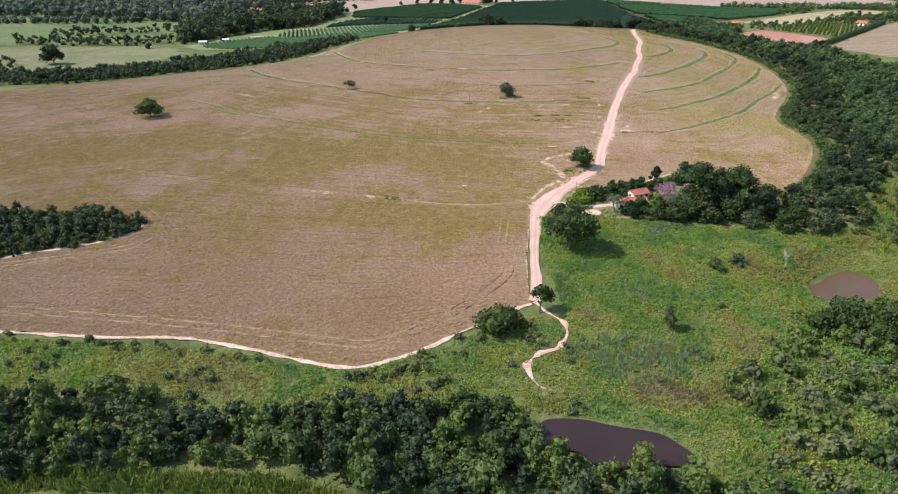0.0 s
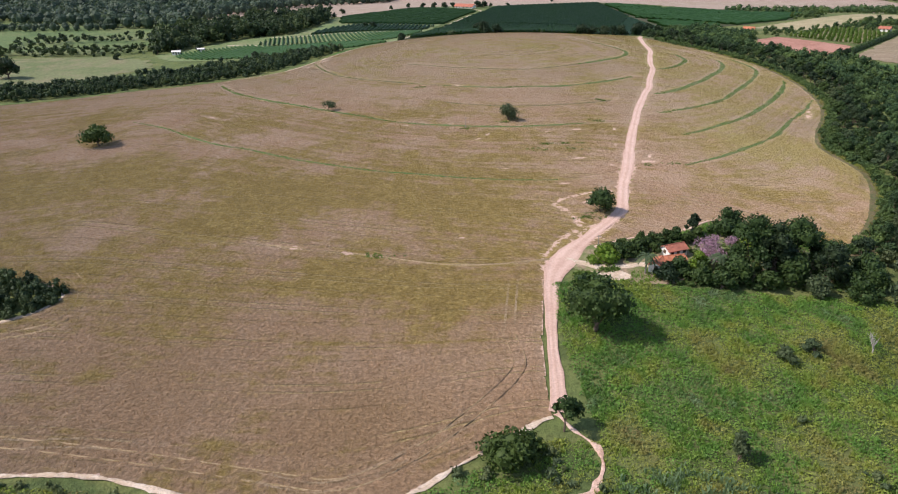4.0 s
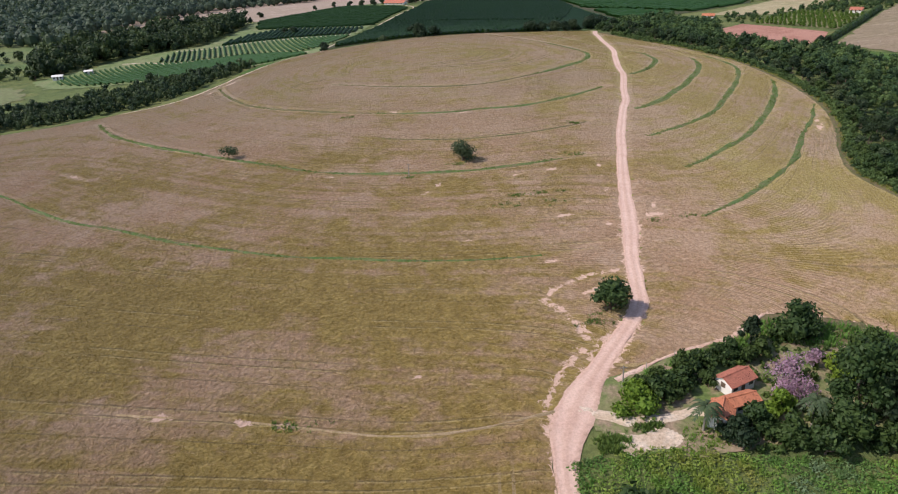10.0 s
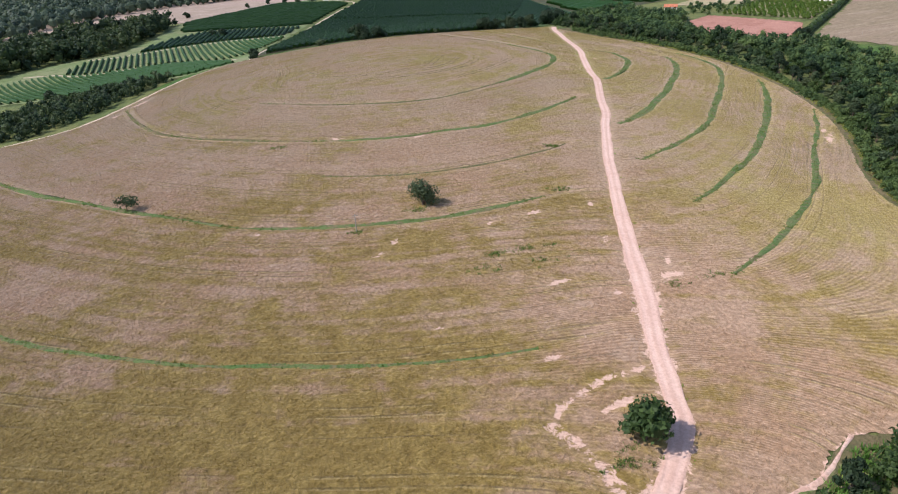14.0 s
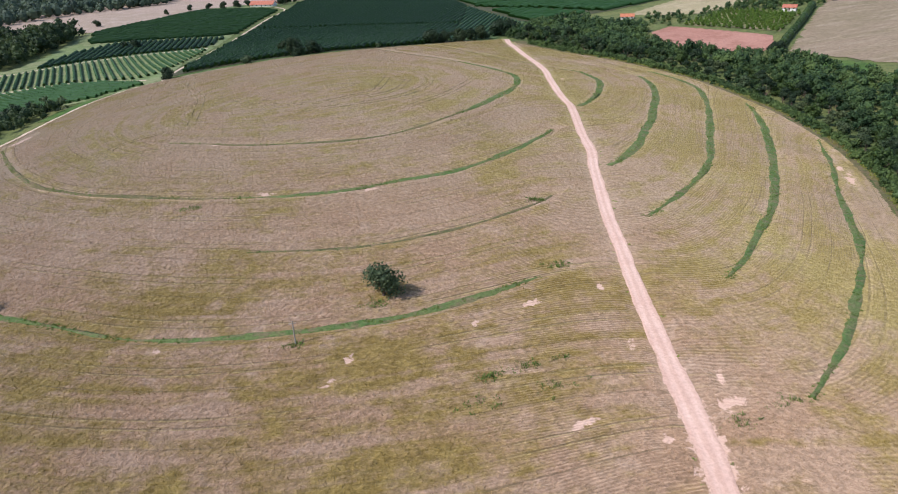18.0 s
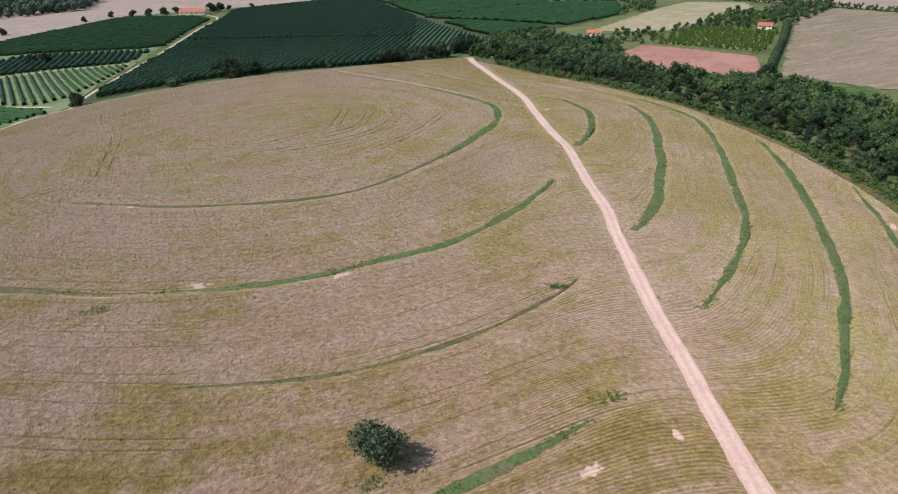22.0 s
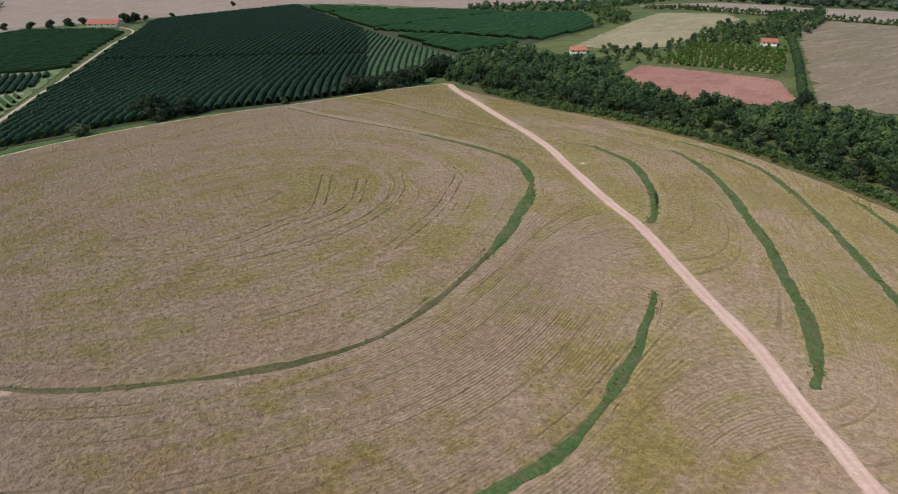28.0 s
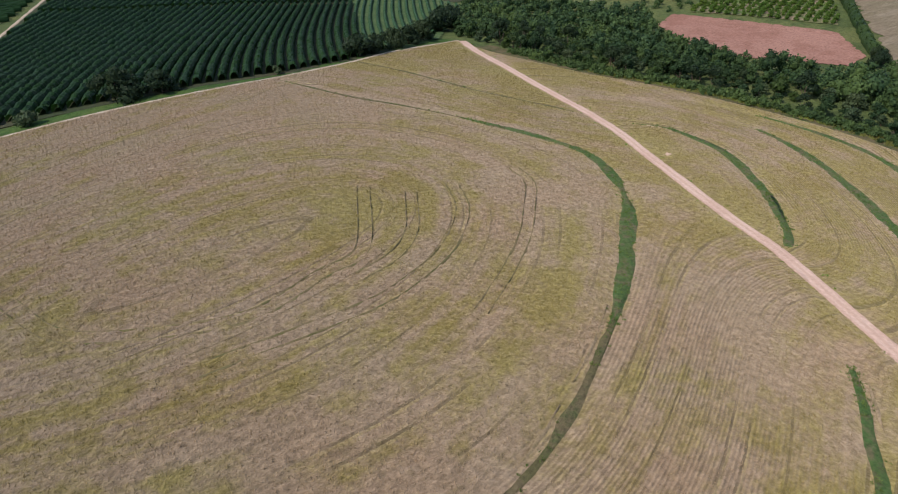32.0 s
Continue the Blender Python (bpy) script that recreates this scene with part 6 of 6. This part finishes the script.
for i, (lab, leaf, h, rr, lo, x, y, lobes, n_) in enumerate((
        ("dark conical tree behind the farmhouse", LEAFDARK, 6.5, 2.3, 0.5, 64.5, 210.5, 8, 800), ("rounded fresh-green tree at the edge of the crop", LEAF, 7.2, 5.2, 0.3, 74.2, 213, 12, 1700),
        ("tall dark eucalyptus-like tree towering over the yard", LEAF, 16.0, 4.6, 1.5, 70.5, 189.5, 18, 2600), ("tall dark evergreen tree in the farm grove", LEAFDARK, 15.0, 4.8, 1.0, 75.5, 188.5, 18, 2400),
        ("broad dark tree at the end of the grove", LEAF, 13.5, 5.4, 1.0, 84, 194, 15, 2200), ("dark leafy tree in the farm grove", LEAF, 9.0, 4.8, 0.5, 90, 190, 11, 1300),
        ("mid-green tree beside the sheds", LEAF, 5.0, 3.0, 0.2, 55, 190.5, 8, 800), ("mid-green tree beside the yard", LEAFLIGHT, 4.6, 2.7, 0.2, 60.5, 193.5, 8, 700), ("shady tree below the farmhouse", LEAF, 5.6, 3.6, 0.2, 59, 187.5, 9, 1000),
        ("dark bushy tree below the sheds", LEAFDARK, 4.6, 3.2, 0.1, 51.5, 189, 8, 800), ("leafy tree in the farm grove", LEAF, 8.0, 4.2, 0.4, 80, 186, 10, 1200), ("leafy tree in the farm grove", LEAF, 7.5, 4.5, 0.3, 96, 184, 10, 1200), ("leafy tree where the grove meets the wood", LEAFGREY, 7.0, 4.0, 0.3, 101, 178, 10, 1000),
        ("green tree among the blossoms", LEAFLIGHT, 5.5, 3.2, 0.3, 74.5, 199.5, 8, 800), ("leafy green tree behind the grove", LEAF, 7.0, 4.2, 0.3, 82, 203, 9, 1000))):
    put(tree("farm_tree", 150 + i, lab, leaf, h, rr, lo, lobes, n_, 0.36, 0.25), x, y, 1.0, 0.7 * i)
for i, (x, y, h, rr) in enumerate(((63.5, 199, 6.0, 3.0), (62.5, 195.5, 4.4, 2.4), (66.5, 200.5, 5.6, 2.6), (65.5, 195.5, 5.0, 2.6), (72, 203.5, 3.6, 2.0))):
    put(tree("blossom_tree", 170 + i, "half-bare tree covered in pale pink blossom", BLOSSOM, h, rr, 1.0, 14, 620, 0.19, 0.2, PALEBARK, flat=0.9, core=0.05), x, y)
put(tree("dark_bush", 180, "round dark grey-green bush in the meadow", LEAFGREY, 3.0, 2.8, 0.0, 7, 520, 0.3, 0.14, category="bush"), 66, 157.5)
put(tree("dark_bush", 181, "brownish open bush in the meadow", LEAFGREY, 2.8, 2.6, 0.0, 7, 420, 0.3, 0.14, category="bush"), 72.5, 160)


def dead_tree(name, label, seed, height):
    root = tagged(new(name), label, "dead tree")
    r = np.random.RandomState(seed)
    part("trunk", mesh_of("trunk", *limb((0, 0, -0.3), (0, 0, height * 0.4), 0.16, 0.12, 6, 0.1, seed), PALEBARK, True), root)
    for i in range(9):
        a, q = r.uniform(0, 6.28), r.uniform(0.3, 0.55) * height
        e = (math.cos(a) * q * 0.7, math.sin(a) * q * 0.7, height * r.uniform(0.75, 1.0))
        b = part("branch", mesh_of("branch", *limb((0, 0, height * r.uniform(0.2, 0.4)), e, 0.07, 0.025, 5, 0.2, seed + i), PALEBARK, True), root)
        part("twig", mesh_of("twig", *limb(tuple(0.6 * c for c in e), (e[0] * 0.6 + r.normal(0, 0.7), e[1] * 0.6 + r.normal(0, 0.7), e[2]), 0.03, 0.012, 4, 0.1, seed + 20 + i), PALEBARK, True), b)
    return root


put(dead_tree("dead_tree", "bare bleached dead tree at the meadow edge", 3, 4.6), 84.5, 161)


def utility_pole(name, label, height):
    root = tagged(new(name), label, "pole")
    part("post", mesh_of("post", *limb((0, 0, -0.4), (0, 0, height), 0.13, 0.09, 8), POSTWOOD, True), root)
    part("crossarm", box_mesh("crossarm", [(-0.6, -0.05, height - 0.5, 0.6, 0.05, height - 0.38)], POSTWOOD, 0.01), root)
    return root


put(utility_pole("utility_pole", "thin grey wooden pole standing in the crop", 4.6), 8.6, 297.4)
put(utility_pole("utility_pole", "thin grey wooden pole beside the drive", 4.2), 38.6, 203.2)
for x, y in ((44, 206.8), (50, 209.2), (258, 470), (266, 464)):
    q = tagged(new("fence_post"), "short pale wooden fence post at a field edge", "fence post", "fence posts")
    part("post", mesh_of("post", *limb((0, 0, -0.3), (0, 0, 1.5), 0.09, 0.07, 6), PALEBARK, True), q)
    put(q, x, y)

# trees round the far farm and scattered over the tan field
lone = tree("distant_tree", 190, "dark rounded tree standing on the far pale field", LEAFDARK, 8.0, 5.0, 0.6, 8, 420, 0.7, 0.3)
tagged(lone, group="trees round the far farmhouse and fields")
for i, (x, y, s) in enumerate(((-8, 948, 0.9), (4, 958, 1.0), (14, 962, 0.9), (44, 955, 1.2), (52, 960, 1.1), (62, 972, 0.6), (-22, 952, 0.8), (-40, 960, 0.7), (-60, 930, 0.6), (84, 985, 0.6), (-110, 860, 0.8), (-128, 850, 0.7), (-150, 870, 0.9), (-170, 830, 0.8), (-185, 800, 0.8), (-160, 790, 0.7), (-120, 820, 0.6),
                                       (150, 1060, 0.6), (-200, 760, 0.8), (-215, 740, 1.0), (-196, 690, 1.5), (-204, 700, 1.3), (-185, 680, 1.2), (-62, 705, 0.8), (-70, 712, 0.6), (-195, 580, 0.9), (-205, 566, 0.8), (-180, 584, 0.7), (-225, 545, 0.6), (-120, 510, 0.7))):
    if i == 0:
        put(lone, x, y, s)
    else:
        put_copy(lone, x, y, s, 0.9 * i, 0.85 + 0.02 * (i % 9))
for i, (lab, leaf, h, rr, x, y) in enumerate((("dark leafy tree filling the farm grove", LEAFDARK, 9.5, 4.6, 78, 191.5), ("dark leafy tree filling the farm grove", LEAF, 8.0, 4.4, 66.5, 187, ), ("dark leafy tree filling the farm grove", LEAFDARK, 10.0, 4.6, 88, 186), ("leafy green tree at the grove edge", LEAF, 5.5, 3.6, 92, 197), ("leafy green tree at the grove edge", LEAF, 6.0, 3.8, 98, 190),
                                            ("low bushy tree along the meadow edge", LEAF, 4.5, 3.2, 63, 184.5), ("low bushy tree along the meadow edge", LEAF, 4.8, 3.4, 73, 183.5), ("low bushy tree along the meadow edge", LEAFGREY, 5.0, 3.4, 83, 181.5), ("low bushy tree along the meadow edge", LEAF, 5.6, 3.8, 92, 178.5))):
    put(tree("grove_tree", 210 + i, lab, leaf, h, rr, 0.2, 11, 1200, 0.34, 0.22), x, y, 1.0, 0.9 * i)
for i, (x, y, s) in enumerate(((86, 133, 1.05), (94, 130, 1.15), (102, 134, 1.1), (80, 131, 0.9), (97, 125, 1.0), (111, 138, 1.0), (89, 126, 0.85), (105, 127, 0.9))):
    if i == 0:
        bamboo = put(tree("wet_tree", 230, "feathery dense green tree beside the muddy pond", LEAF, 5.8, 4.4, 0.0, 12, 1300, 0.36, 0.2), x, y, s)
        tagged(bamboo, group="trees beside the muddy pond")
    else:
        put_copy(bamboo, x, y, s, 1.3 * i)

RIVERSIDE = [(-90, 88), (-66, 94), (-45, 93), (-28, 92), (-12, 86), (-12, 82), (-30, 87), (-46, 88.5), (-66, 89), (-90, 84)]
thicket("stream_reeds", scatter(RIVERSIDE, 0.6, 26, 9000), TUFTS, (0.8, 1.6), GRASSBLADE, "tall green reeds along the stream bank", "reeds", 28, 0.2)
corridor = scatter([(104, 184), (112, 180), (120, 186), (132, 208), (146, 226), (150, 218), (136, 200), (122, 178), (116, 166), (110, 170), (102, 178)], 0.8, 41, 9000)
thicket("rough_grass", corridor, TUFTS, (0.5, 1.1), GRASS, "bright grass strip running into the wood", "grass", 42, 0.15, dampness(corridor) + 0.05)
thicket("marsh_growth", corridor[::9], BUSHES, (0.8, 2.2), LEAF, "low bushes in the grass strip beside the wood", "scrub", 43, 0.15)
yard = scatter([(52, 186), (66, 184), (92, 182), (100, 190), (92, 200), (82, 207), (70, 213), (60, 211), (58, 206), (62, 200), (58, 194), (52, 192)], 1.5, 33, 4000)
thicket("yard_undergrowth", yard, BUSHES, (0.8, 1.9), LEAF, "low leafy undergrowth round the farmyard trees", "undergrowth", 34, 0.15)
verge = scatter([(33, 186), (40, 186), (50, 188), (52, 193), (46, 193), (41, 190), (36, 192), (33.5, 192)], 0.5, 35, 3000, keep_off=[(np.array([(38, 190.5), (42, 190.5)]), 2.2)])
thicket("verge_grass", verge, TUFTS, (0.3, 0.8), GRASS, "green weeds beside the sandy drive", "grass", 36, 0.1, np.full(len(verge), 0.6))
back = scatter([(39, 205.5), (46, 207), (54, 210), (63, 212.5), (72, 218), (88, 213), (99, 204), (94, 200), (82, 207), (70, 211), (60, 208), (50, 204)], 0.62, 37, 6000, keep_off=[(curve([(38, 205), (45, 208), (53, 211.3), (63, 214), (72, 220)], 2.0), 1.0)])
thicket("yard_scrub", back, TUFTS, (0.5, 1.3), GRASS, "rank green weeds behind the farmyard", "grass", 38, 0.1, np.full(len(back), 0.7))
# the woods run on beyond the view
thicket("valley_grove", scatter([(-150, 93), (-150, 116), (-200, 121), (-270, 118), (-320, 108), (-260, 98), (-200, 92)], 4.5, 51, 3000), MINICROWNS, (3.0, 7.0), LEAFDARK, "dark scrubby wood along the stream further down the valley", "woodland", 52, 0.4)
thicket("hollow_wood", scatter([(-163, 170), (-163, 195), (-210, 198), (-252, 192), (-246, 172), (-205, 166)], 4.0, 53, 3000), MINICROWNS, (2.4, 5.0), LEAF, "dark trees filling the rest of the hollow", "woodland", 54, 0.4)
thicket("wet_scrub", scatter([(150, 80), (150, 138), (190, 152), (240, 190), (300, 170), (330, 120), (260, 84), (200, 72)], 6.0, 55, 4000), MINICROWNS, (2.0, 6.0), LEAF, "scattered bushes further along the wet valley", "scrub", 56, 0.4)
